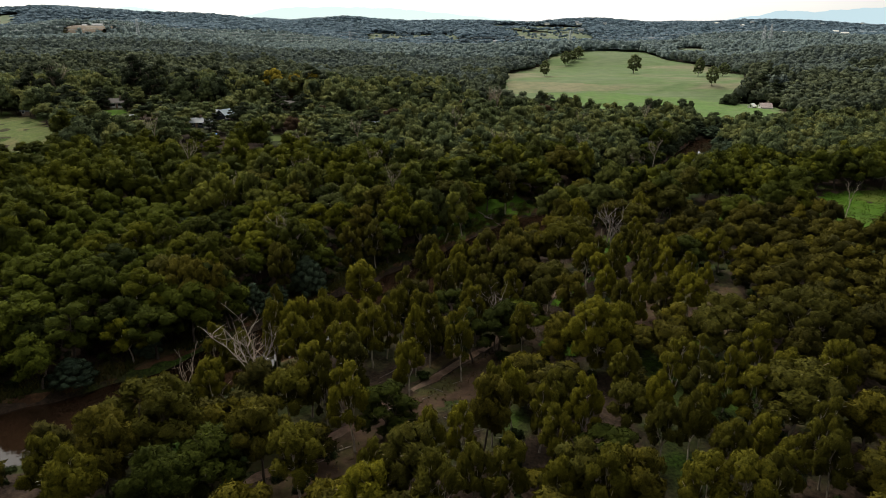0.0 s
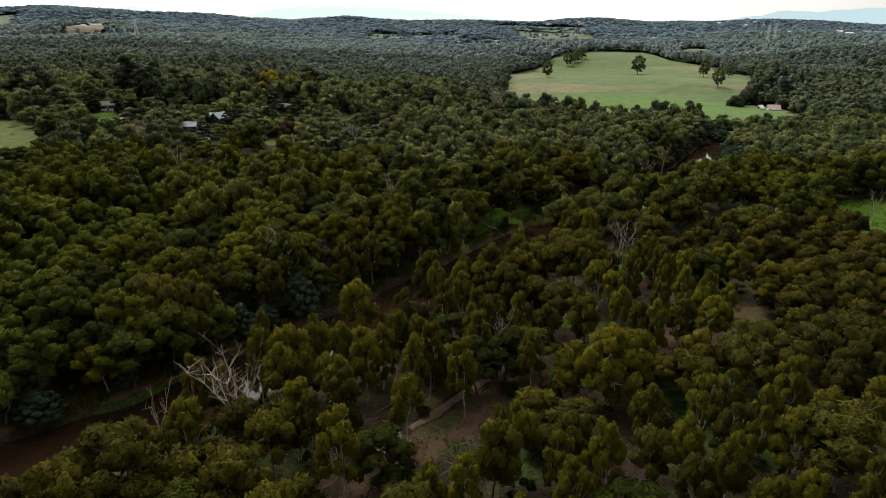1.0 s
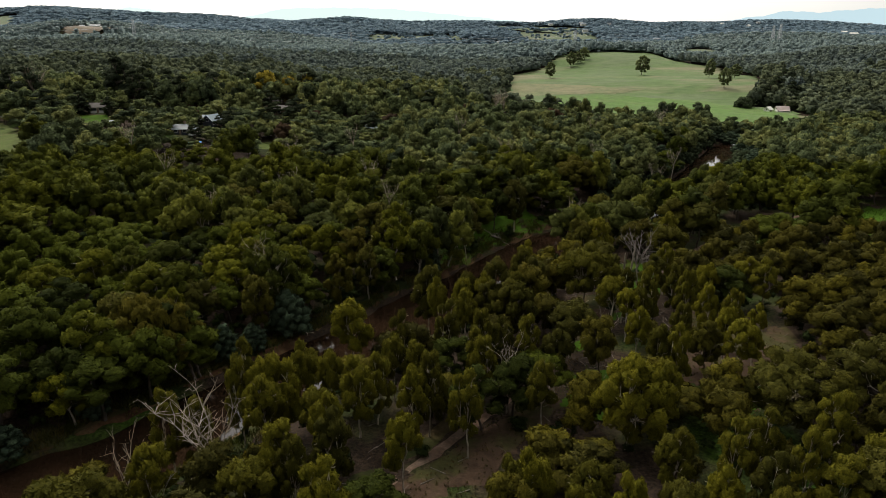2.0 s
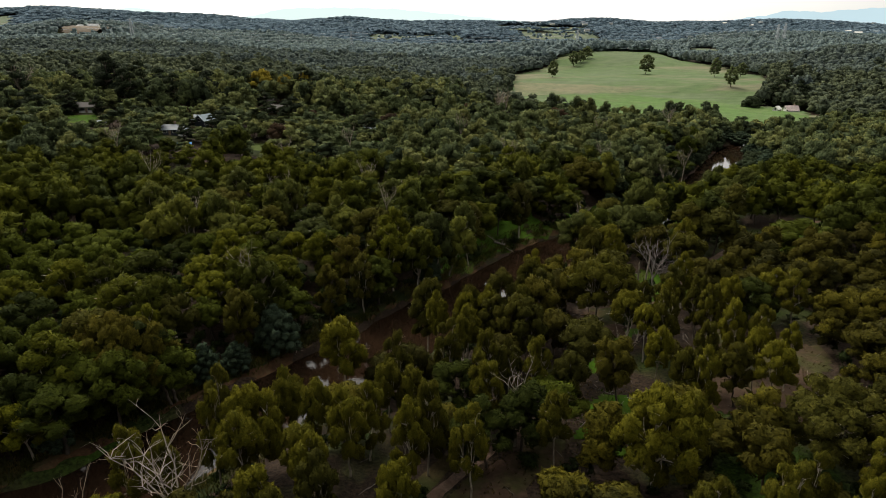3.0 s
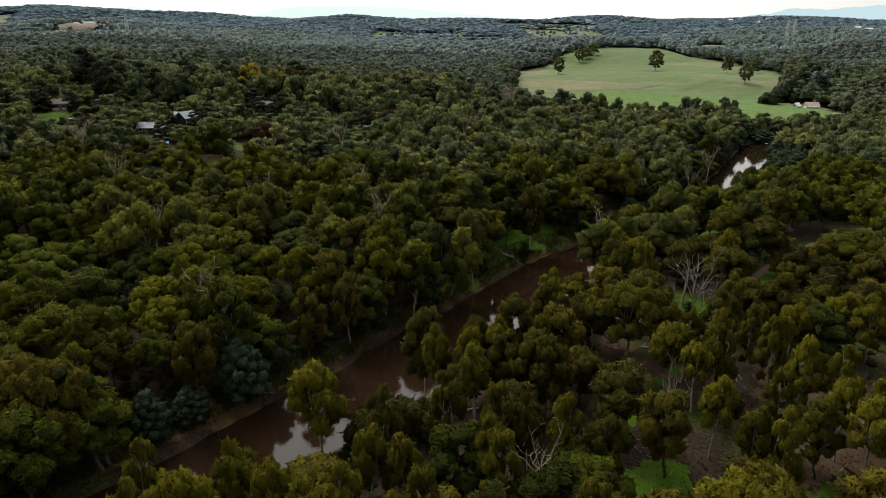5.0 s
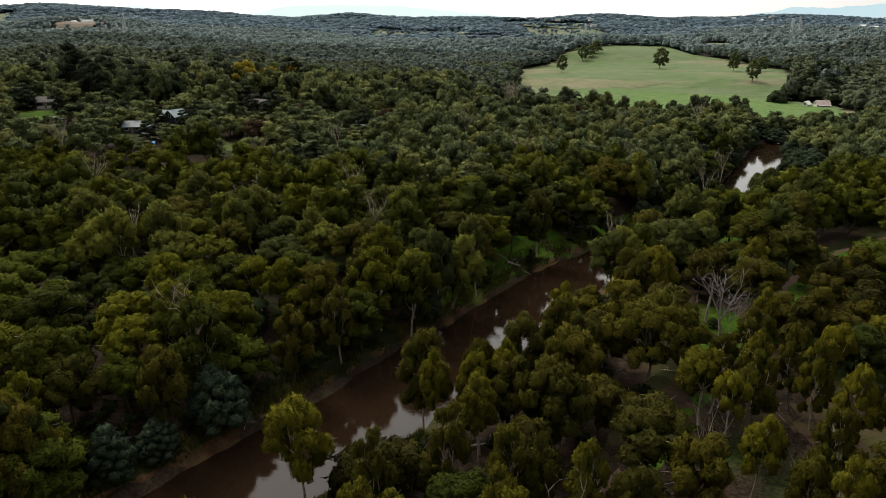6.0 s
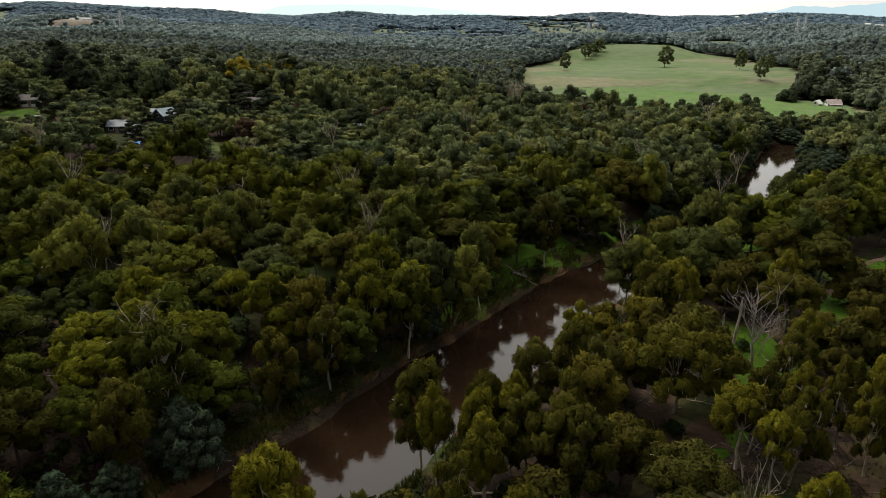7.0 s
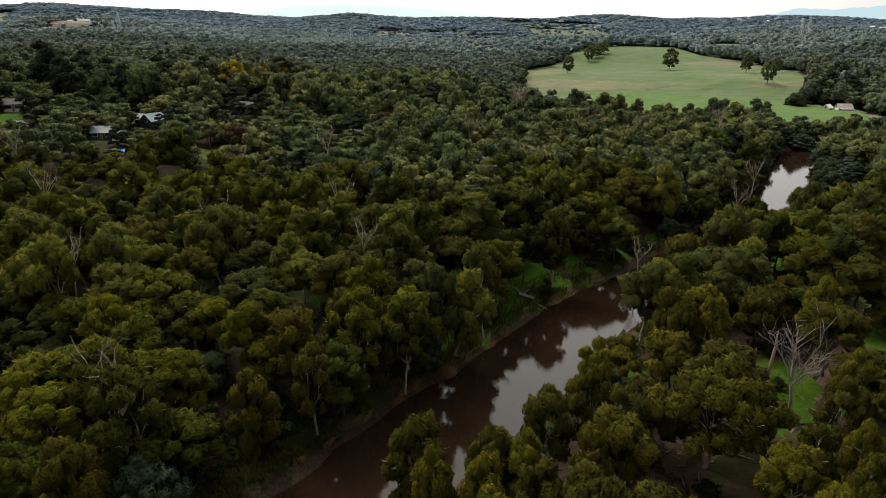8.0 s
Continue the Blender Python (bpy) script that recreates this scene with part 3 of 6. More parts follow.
def gum_shape(seed, height=14.0, width=9.0, lobes=8, clumps=8, dome=(8, 4), loose=6, size=0.36, trunk_part=0.34, depth=0.50, share=0.55, spread=1.0, under=0.5):
    """A eucalypt: pale bare trunk, rising limbs, and an umbrella of rounded lobes, each a heap of leaf clumps.
    Returns trunk, limbs and blades."""
    rng = np.random.default_rng(seed)
    rad = width / 2
    fork = height * trunk_part * rng.uniform(0.85, 1.1)
    lean = rng.normal(0, 0.04 * height, 2)
    base_r = 0.017 * height * rng.uniform(0.85, 1.15)
    top = (lean[0], lean[1], fork)
    trunk = limb(bent((0, 0, -0.5), top, rng, 0.07, 4), [base_r * 1.35, base_r, base_r * 0.9, base_r * 0.82, base_r * 0.75], 7)
    # Lobes lie all over a tall dome, close together on top and looser at the skirt.
    deep = height * depth
    lr = rad * 1.22 / math.sqrt(lobes)
    heads, turn = [], rng.uniform(0, 6.28)
    for i in range(lobes):
        u = (i + 0.3) / lobes
        zen = math.acos(1 - 1.18 * u)
        az = turn + i * 2.399 + rng.normal(0, 0.18)
        k = lr * rng.uniform(0.78, 1.22)
        r = (rad - k * 0.8) * math.sin(zen) * rng.uniform(0.85, 1.15) * spread
        z = height - deep + (deep - k) * math.cos(zen) * rng.uniform(0.90, 1.04) - abs(rng.normal(0, 0.03 * height))
        heads.append((lean[0] * 1.5 + r * math.cos(az), lean[1] * 1.5 + r * math.sin(az), min(z, height - k), k))
    # Small lobes hang lower, inside and under the crown.
    for i in range(max(1, int(lobes * under))):
        az, r = rng.uniform(0, 6.28), rad * rng.uniform(0.30, 0.80)
        heads.append((lean[0] + r * math.cos(az), lean[1] + r * math.sin(az), height - deep * rng.uniform(0.9, 1.35), lr * rng.uniform(0.45, 0.75)))
    limbs, tri = [], []
    count = int(rng.integers(3, 6))
    rows = [[] for _ in range(count)]
    for h in heads:
        rows[int(((math.atan2(h[1] - lean[1], h[0] - lean[0]) + math.pi) / (2 * math.pi)) * count) % count].append(h)
    for mine in rows:
        if not mine:
            continue
        mx = np.mean([c[:3] for c in mine], 0)
        knee = (lean[0] + (mx[0] - lean[0]) * 0.5, lean[1] + (mx[1] - lean[1]) * 0.5, fork + (mx[2] - fork) * 0.5)
        bits = [limb(bent(top, knee, rng, 0.14, 3), [base_r * 0.62, base_r * 0.5, base_r * 0.42, base_r * 0.36], 5)]
        for c in mine:
            tip = (c[0], c[1], c[2] + c[3] * 0.2)
            bits.append(limb(bent(knee, tip, rng, 0.16, 3), [base_r * 0.36, base_r * 0.28, base_r * 0.20, base_r * 0.08], 4))
            for _ in range(3):
                w = rng.uniform(0, 6.28)
                end = Vector(tip) + Vector((math.cos(w), math.sin(w), rng.uniform(-0.2, 0.5))) * c[3] * rng.uniform(0.85, 1.35)
                bits.append(limb(bent(Vector(knee).lerp(Vector(tip), 0.7), end, rng, 0.2, 2), [base_r * 0.26, base_r * 0.19, base_r * 0.07], 3))
        limbs.append(joined(bits))
    for hx, hy, hz, k in heads:
        squash = rng.uniform(0.85, 1.05)
        many = max(2, int(round(clumps * (k / lr) ** 1.5)))
        w0 = rng.uniform(0, 6.28)
        lobe = []
        for i in range(many):
            u = (i + 0.5) / many
            z = 1 - 1.30 * u
            q, w = math.sqrt(max(0, 1 - z * z)), w0 + i * 2.399 + rng.normal(0, 0.2)
            cr = k * rng.uniform(0.92, 1.25) / math.sqrt(many) * 1.20
            far = (k - cr * 0.75) * rng.uniform(0.86, 1.08)
            c = (hx + q * math.cos(w) * far, hy + q * math.sin(w) * far, hz + z * far * squash)
            lobe.append(sprays(rng, c, cr, dome, rng.uniform(0.80, 1.05)))
            if loose:
                lobe.append(puff(rng, c, cr * 1.12, loose, size, flat=0.8, low=-0.6))
        tri.append(domed(np.concatenate(lobe), (hx, hy, hz - k * 0.3), share))
    return trunk, limbs, domed(np.concatenate(tri), (lean[0] * 1.5, lean[1] * 1.5, height - deep * 1.1), 0.25)


def blade_mesh(name, blades, mat):
    n = len(blades)
    me = mesh_of(name, blades[:, :3].reshape(-1, 3), np.arange(3 * n).reshape(n, 3), [mat], smooth=True)
    if blades.shape[1] == 6:
        me.normals_split_custom_set_from_vertices(blades[:, 3:].reshape(-1, 3))
    return me


def wood_mesh(name, shape, mat):
    return mesh_of(name, shape[0], shape[1], [mat], smooth=True)


def tree_thing(name, shape, leaves, bark, label, group, category="tree"):
    """A tree thing at the origin: trunk, limbs and crown as parts."""
    trunk, limbs, tri = shape
    root = tagged(new(name), label, category, group)
    part("trunk", wood_mesh("trunk", trunk, bark), root)
    for s in limbs:
        part("limb", wood_mesh("limb", s, bark), root)
    if tri is not None:
        part("crown", blade_mesh("crown", tri, leaves), root)
    return root


def dead_shape(seed, height, spread, trunk_part=0.3, count=6, thick=1.0, forks=4):
    """A bare tree: a trunk and crooked forking limbs."""
    rng = np.random.default_rng(seed)
    r0 = 0.024 * height * thick
    fork = height * trunk_part
    lean = rng.normal(0, 0.04 * height, 2)
    top = Vector((lean[0], lean[1], fork))
    trunk = limb(bent((0, 0, -0.5), top, rng, 0.06, 4), [r0 * 1.3, r0, r0 * 0.95, r0 * 0.9, r0 * 0.8], 7)
    limbs = []
    for k in range(count):
        az = k * 6.283 / count + rng.normal(0, 0.35)
        up = rng.uniform(0.55, 1.0)
        tip = Vector((math.cos(az) * spread * rng.uniform(0.6, 1.0), math.sin(az) * spread * rng.uniform(0.6, 1.0), fork + (height - fork) * up))
        path = bent(top - Vector((0, 0, rng.uniform(0, fork * 0.3))), tip, rng, 0.10, 5)
        rr = r0 * rng.uniform(0.45, 0.65)
        bits = [limb(path, [rr * (1 - 0.16 * i) for i in range(6)], 5)]
        for j in range(forks):
            at = path[2 + j % 3]
            end = at + Vector((rng.normal(0, 0.30) * spread, rng.normal(0, 0.30) * spread, rng.uniform(0.05, 0.42) * (height - fork)))
            sub = bent(at, end, rng, 0.14, 3)
            bits.append(limb(sub, [rr * 0.5, rr * 0.36, rr * 0.24, rr * 0.08], 4))
            end2 = sub[2] + Vector((rng.normal(0, 0.16) * spread, rng.normal(0, 0.16) * spread, rng.uniform(0.0, 0.2) * (height - fork)))
            bits.append(limb(bent(sub[2], end2, rng, 0.2, 2), [rr * 0.22, rr * 0.14, rr * 0.05], 3))
        limbs.append(joined(bits))
    return trunk, limbs, None


def wattle_shape(seed, height=8.0, width=7.0):
    """A silver wattle: short trunk, foliage in layered sprays to near the ground."""
    rng = np.random.default_rng(seed)
    r0 = 0.018 * height
    trunk = limb(bent((0, 0, -0.4), (0.2, 0.1, height * 0.85), rng, 0.06, 4), [r0 * 1.3, r0, r0 * 0.8, r0 * 0.5, r0 * 0.2], 6)
    tri, limbs = [], []
    for i in range(46):
        u = (i + 0.5) / 46
        z = height * (0.12 + 0.80 * u)
        r = width / 2 * (1 - u ** 2.6) * rng.uniform(0.60, 0.95)
        az = i * 2.399
        c = (r * math.cos(az), r * math.sin(az), z)
        tri.append(puff(rng, c, width * rng.uniform(0.11, 0.15), 26, 0.40, flat=0.85, droop=0.8, dome=(6, 3), core=0.95))
        if i % 4 == 0:
            limbs.append(limb(bent((0, 0, z * 0.75), c, rng, 0.12, 3), [r0 * 0.4, r0 * 0.3, r0 * 0.2, r0 * 0.08], 4))
    return trunk, limbs[:5], np.concatenate(tri)


def shrub_shape(seed, height=2.2, width=3.0, blades=70, bunches=7):
    rng = np.random.default_rng(seed)
    tri, limbs = [], []
    for i in range(bunches):
        az = i * 2.399
        r = width * 0.28 * math.sqrt(i / bunches)
        c = (r * math.cos(az), r * math.sin(az), height * rng.uniform(0.42, 0.72))
        tri.append(puff(rng, c, width * 0.24, blades, 0.34, flat=0.85, low=-0.8, dome=(5, 2)))
        if i < 3:
            limbs.append(limb(bent((0, 0, -0.1), c, rng, 0.1, 2), [0.06, 0.04, 0.02], 4))
    trunk = limb([(0, 0, -0.3), (0.02, 0, height * 0.4)], [0.09, 0.05], 5)
    return trunk, limbs, np.concatenate(tri)


def far_shape(seed, puffs=6, dome=(4, 2), body=(5, 2)):
    """A far tree, 14 m tall and 9 m wide: a rounded body and a few uneven clumps on its top."""
    rng = np.random.default_rng(seed)
    tri = [sprays(rng, (0, 0, 7.2), 3.7, body, 1.05, 0.5)] if body else []
    for k in range(puffs):
        a, r = k * 2.4 + rng.uniform(0, 1.0), 3.3 * math.sqrt((k + 0.2) / puffs)
        tri.append(sprays(rng, (math.cos(a) * r, math.sin(a) * r, 12.0 - 0.36 * r * r + rng.normal(0, 0.4)), rng.uniform(1.4, 2.1) * math.sqrt(5.5 / (puffs + 0.5)), dome, rng.uniform(0.75, 1.0), 0.7))
    return domed(np.concatenate(tri), (0, 0, 5.0), 0.45)

# ---- where the trees stand: x, y, height of the top, crown width ----
TREES = []
TREES += [("olive", [
    (-7.9, 55.0, 16.9, 6.2), (32.7, 55.0, 16.9, 6.2), (28.4, 55.4, 16.6, 6.2), (-0.8, 55.5, 17.7, 6.2), (-39.4, 55.7, 16.7, 6.2),
    (18.0, 55.8, 17.9, 6.2), (13.1, 56.1, 17.3, 6.2), (3.7, 56.9, 18.7, 6.2), (36.4, 57.0, 17.2, 6.2), (-7.2, 58.7, 16.6, 6.2),
    (38.7, 59.1, 17.6, 6.2), (-44.5, 59.6, 16.6, 8.2), (44.9, 59.8, 17.9, 6.2), (-16.6, 60.2, 18.6, 10.4), (8.1, 60.5, 17.0, 7.0),
    (46.6, 63.8, 18.5, 6.5), (34.6, 63.9, 17.0, 7.1), (-1.5, 64.2, 17.1, 6.4), (39.4, 64.8, 17.1, 6.2), (27.6, 66.3, 17.6, 6.2),
])]
TREES += [("olive", [
    (2.3, 66.5, 17.1, 6.2), (14.0, 66.6, 16.5, 6.7), (31.4, 67.3, 17.6, 6.2), (18.6, 70.4, 17.9, 6.7), (34.3, 70.9, 17.6, 6.2),
    (24.6, 71.8, 16.6, 8.3), (13.2, 72.0, 16.6, 6.2), (-11.8, 72.1, 18.6, 7.9), (29.1, 73.1, 17.0, 6.2), (6.9, 73.3, 17.7, 6.2),
    (16.2, 75.3, 17.4, 8.0), (-21.1, 75.3, 16.6, 9.5), (43.2, 75.4, 16.9, 9.3), (35.2, 76.0, 16.9, 6.9), (9.9, 76.7, 17.3, 7.1),
    (-16.6, 78.4, 16.6, 6.2), (-32.6, 78.5, 17.2, 7.5), (48.7, 78.7, 18.3, 7.1), (40.9, 79.4, 18.3, 6.2), (33.7, 79.7, 18.1, 7.0),
])]
TREES += [("olive", [
    (26.2, 80.4, 17.8, 6.9), (-19.3, 80.6, 16.9, 8.6), (57.6, 81.0, 18.3, 8.8), (-4.9, 82.4, 18.0, 6.4), (-12.8, 83.3, 18.0, 7.6),
    (38.0, 83.9, 16.8, 6.2), (-14.8, 86.6, 18.5, 6.7), (48.9, 86.6, 17.1, 7.6), (-31.8, 88.1, 17.0, 6.2), (-16.2, 89.1, 17.1, 6.7),
    (-35.6, 89.2, 17.5, 6.8), (3.2, 89.7, 18.3, 6.7), (-23.1, 90.7, 18.3, 8.1), (-4.3, 91.7, 17.7, 6.2), (24.6, 92.1, 18.4, 11.7),
    (29.6, 93.8, 18.6, 6.5), (-27.8, 94.0, 18.7, 6.5), (-11.8, 94.5, 18.1, 7.7), (-22.3, 94.6, 17.1, 11.7), (-2.1, 94.6, 18.6, 6.2),
])]
TREES += [("olive", [
    (13.7, 95.9, 17.7, 6.2), (-16.0, 97.0, 18.4, 6.2), (-9.6, 97.6, 17.8, 6.2), (-28.7, 98.3, 18.7, 6.2), (-19.6, 100.0, 17.8, 7.5),
    (5.5, 101.9, 16.9, 6.2), (-4.0, 103.4, 16.7, 6.2), (-7.6, 103.9, 17.1, 6.2), (35.7, 105.0, 18.4, 6.2), (5.1, 105.7, 16.6, 6.2),
    (17.2, 106.2, 17.1, 8.0), (12.4, 106.3, 18.1, 6.2), (33.4, 106.6, 17.5, 6.2), (45.6, 107.1, 17.9, 9.2), (-55.9, 107.6, 17.4, 10.5),
    (-6.2, 107.9, 18.2, 6.2), (9.3, 109.1, 16.8, 6.2), (5.5, 109.3, 17.8, 6.2), (-65.6, 110.6, 17.9, 9.3), (45.7, 112.0, 18.1, 6.3),
])]
TREES += [("olive", [
    (51.0, 112.8, 17.8, 6.2), (0.9, 112.9, 17.6, 6.2), (31.6, 113.3, 17.4, 6.2), (38.6, 113.4, 17.1, 6.3), (-15.3, 115.6, 18.2, 10.5),
    (-72.2, 116.1, 18.5, 10.1), (-81.2, 118.1, 16.7, 10.6), (49.1, 119.5, 17.1, 6.8), (3.7, 119.6, 16.6, 6.2), (46.0, 121.3, 17.1, 7.0),
    (4.0, 122.3, 16.9, 6.2), (32.6, 122.4, 16.5, 6.2), (-66.3, 122.7, 16.8, 10.3), (35.8, 124.6, 17.6, 6.3), (-1.1, 125.7, 17.1, 6.2),
    (44.4, 125.9, 17.8, 7.2), (3.3, 126.0, 17.8, 6.2), (31.3, 127.0, 17.3, 8.6), (6.8, 127.0, 16.8, 6.2), (-49.4, 128.0, 18.4, 7.9),
])]
TREES += [("olive", [
    (-54.8, 128.6, 17.5, 9.1), (37.8, 128.7, 17.3, 6.2), (13.1, 128.9, 17.6, 6.2), (4.0, 129.2, 17.4, 6.2), (33.6, 129.3, 17.9, 6.2),
    (-75.6, 129.7, 16.7, 11.1), (6.7, 129.7, 17.0, 6.2), (43.9, 130.3, 17.3, 6.3), (-3.0, 130.8, 18.9, 9.5), (50.6, 133.4, 17.3, 7.9),
    (-33.5, 134.4, 18.5, 6.2), (63.2, 134.8, 16.7, 8.5), (-41.8, 135.5, 17.0, 7.3), (-62.9, 136.5, 18.3, 6.9), (-67.4, 137.1, 17.8, 7.8),
    (28.0, 137.6, 18.7, 13.0), (42.2, 137.8, 17.3, 7.9), (-44.8, 138.8, 18.2, 8.8), (60.4, 138.8, 16.5, 8.6), (-38.2, 139.5, 18.2, 7.5),
])]
TREES += [("olive", [
    (15.5, 139.8, 18.6, 7.5), (-57.2, 142.1, 17.3, 8.7), (45.8, 142.2, 18.2, 6.4), (-40.6, 142.7, 18.6, 6.2), (-33.1, 143.3, 17.8, 8.5),
    (-47.8, 144.2, 17.8, 6.9), (-29.8, 144.4, 17.6, 6.2), (-42.1, 145.4, 16.6, 8.4), (17.8, 146.5, 17.4, 7.2), (-26.4, 154.6, 18.5, 6.2),
    (-45.7, 156.7, 18.6, 6.7), (35.4, 156.8, 17.3, 6.6), (-31.2, 157.1, 17.9, 6.8), (31.8, 157.3, 17.5, 6.6), (-11.3, 157.9, 17.4, 6.2),
    (-6.3, 158.8, 17.8, 7.6), (-36.2, 160.3, 16.8, 8.3), (52.2, 161.1, 18.3, 8.6), (36.3, 161.6, 18.0, 10.6), (-5.9, 163.1, 18.3, 8.4),
])]
TREES += [("olive", [
    (-42.9, 164.7, 16.9, 9.5), (-2.0, 166.8, 18.6, 6.2), (-50.5, 167.1, 17.7, 9.4), (0.7, 168.0, 16.4, 7.8), (-58.5, 168.8, 18.7, 9.2),
    (33.5, 169.6, 17.4, 7.4), (-9.9, 170.5, 17.0, 6.2), (-53.6, 170.8, 18.6, 7.1), (-29.5, 170.8, 16.8, 8.4), (-50.5, 171.5, 18.1, 6.5),
    (31.0, 172.3, 17.3, 9.1), (-5.3, 172.6, 17.9, 6.9), (-66.6, 174.5, 17.6, 11.3), (5.8, 174.6, 15.2, 6.9), (-23.9, 175.2, 18.1, 6.2),
    (-28.1, 176.6, 17.9, 6.9), (-66.1, 178.7, 17.1, 6.5), (45.1, 180.0, 17.3, 15.5), (51.2, 182.6, 16.8, 7.7), (-44.3, 183.3, 17.1, 7.6),
])]
TREES += [("olive", [
    (-32.8, 183.8, 16.5, 6.7), (-40.1, 184.1, 18.2, 7.5), (-71.0, 184.2, 18.6, 10.7), (-15.3, 185.3, 17.5, 6.6), (-59.6, 187.5, 17.4, 10.5),
    (-38.2, 189.0, 18.3, 7.8), (-77.7, 193.3, 18.6, 9.1), (56.8, 193.6, 18.7, 8.0), (-27.2, 194.4, 16.9, 8.6), (51.7, 195.7, 18.4, 10.8),
    (-6.6, 197.1, 18.4, 10.7), (-12.6, 198.4, 18.4, 12.4), (-35.9, 200.7, 16.9, 9.2), (-87.2, 200.9, 17.6, 9.9), (78.4, 201.6, 17.1, 12.2),
    (-44.0, 201.8, 18.0, 7.6), (70.0, 202.4, 17.1, 11.9), (-55.3, 203.1, 18.2, 9.8), (-48.2, 203.7, 17.5, 9.7), (-64.0, 204.1, 16.8, 8.5),
])]
TREES += [("olive", [
    (-77.9, 206.4, 17.7, 10.8), (23.8, 207.0, 17.3, 7.1), (-24.2, 208.0, 17.6, 10.3), (4.1, 210.7, 17.0, 11.1), (89.2, 210.7, 18.0, 10.5),
    (-3.8, 212.7, 18.3, 6.8), (22.3, 217.0, 18.3, 7.1), (-79.9, 217.8, 17.4, 13.4), (-14.7, 218.2, 17.6, 7.1), (-53.8, 221.1, 17.2, 10.9),
    (-75.1, 222.5, 18.2, 9.7), (-35.3, 225.5, 17.5, 8.7), (-68.4, 226.4, 17.7, 14.6), (0.5, 226.5, 17.0, 10.6), (-4.2, 226.7, 18.3, 8.0),
    (15.1, 226.9, 18.3, 13.4), (-30.3, 227.0, 16.6, 7.3), (53.0, 229.0, 17.9, 9.5), (-17.8, 229.2, 17.8, 9.1), (-23.9, 229.7, 18.4, 8.2),
])]
TREES += [("olive", [
    (87.6, 229.7, 16.7, 12.9), (-95.8, 230.7, 17.4, 9.0), (-40.0, 231.0, 17.7, 11.3), (-31.2, 231.9, 17.9, 7.8), (-9.9, 232.6, 17.1, 8.3),
    (8.8, 232.6, 18.2, 9.2), (32.8, 237.0, 16.9, 14.5), (37.8, 240.3, 16.9, 9.9), (26.9, 247.4, 16.6, 8.6),
])]
TREES += [("rusty", [
    (22.1, 56.4, 17.1, 6.2), (-41.0, 62.3, 18.1, 7.2), (-22.7, 66.4, 16.8, 6.9), (-37.7, 68.5, 17.7, 14.0), (5.3, 70.6, 17.4, 6.2),
    (52.1, 93.4, 16.6, 7.2), (41.8, 108.9, 16.2, 6.2), (25.5, 110.3, 16.1, 7.1), (-49.6, 114.3, 17.6, 14.8), (12.8, 121.0, 18.1, 6.2),
    (11.4, 123.9, 16.9, 6.2), (-45.5, 125.2, 16.8, 8.5), (8.6, 125.3, 16.7, 6.2), (-35.7, 127.5, 16.2, 6.9), (16.4, 131.0, 17.5, 8.1),
    (-22.5, 140.3, 16.3, 6.4), (-18.8, 152.9, 17.5, 8.5), (50.8, 155.9, 17.6, 10.0), (-15.1, 159.5, 18.0, 7.7), (30.3, 160.7, 16.8, 6.2),
])]
TREES += [("rusty", [
    (64.5, 173.2, 17.3, 8.6), (61.3, 175.3, 17.0, 8.6), (-40.2, 176.1, 16.6, 7.7), (2.4, 186.1, 16.6, 10.2), (44.4, 231.7, 16.9, 15.5),
])]
TREES += [("dark", [
    (-30.9, 58.3, 15.6, 7.1), (-28.2, 63.1, 14.8, 7.4), (20.5, 65.9, 14.1, 6.2), (-8.3, 74.6, 14.9, 6.2), (5.2, 96.2, 15.0, 6.2),
    (-68.8, 97.8, 14.5, 8.0), (10.0, 99.5, 15.3, 6.2), (14.6, 102.6, 15.6, 6.2), (0.8, 106.4, 15.6, 6.2), (-42.1, 115.5, 14.0, 8.6),
    (-40.9, 129.8, 14.7, 7.0), (55.3, 134.0, 15.3, 7.9), (-28.9, 136.4, 14.1, 6.2), (-13.8, 151.8, 15.1, 6.7), (-57.0, 154.2, 14.6, 7.1),
    (-57.1, 163.1, 14.8, 9.5), (-26.0, 164.0, 15.4, 6.2), (53.1, 168.7, 13.7, 9.0), (83.4, 170.8, 14.4, 15.5), (-36.3, 181.1, 14.6, 6.9),
])]
TREES += [("dark", [
    (-10.0, 191.4, 14.1, 8.3), (14.2, 193.4, 15.4, 7.0), (10.8, 203.8, 13.5, 8.4), (-81.8, 204.8, 13.8, 7.2), (69.2, 215.0, 17.2, 9.1),
    (8.0, 215.5, 14.4, 8.3), (-19.6, 216.7, 15.2, 6.4), (13.3, 219.0, 14.2, 9.3), (75.0, 219.4, 14.0, 11.9), (38.0, 224.1, 14.9, 9.0),
    (63.2, 237.7, 15.3, 11.2), (90.6, 280.2, 8.3, 15.5),
])]
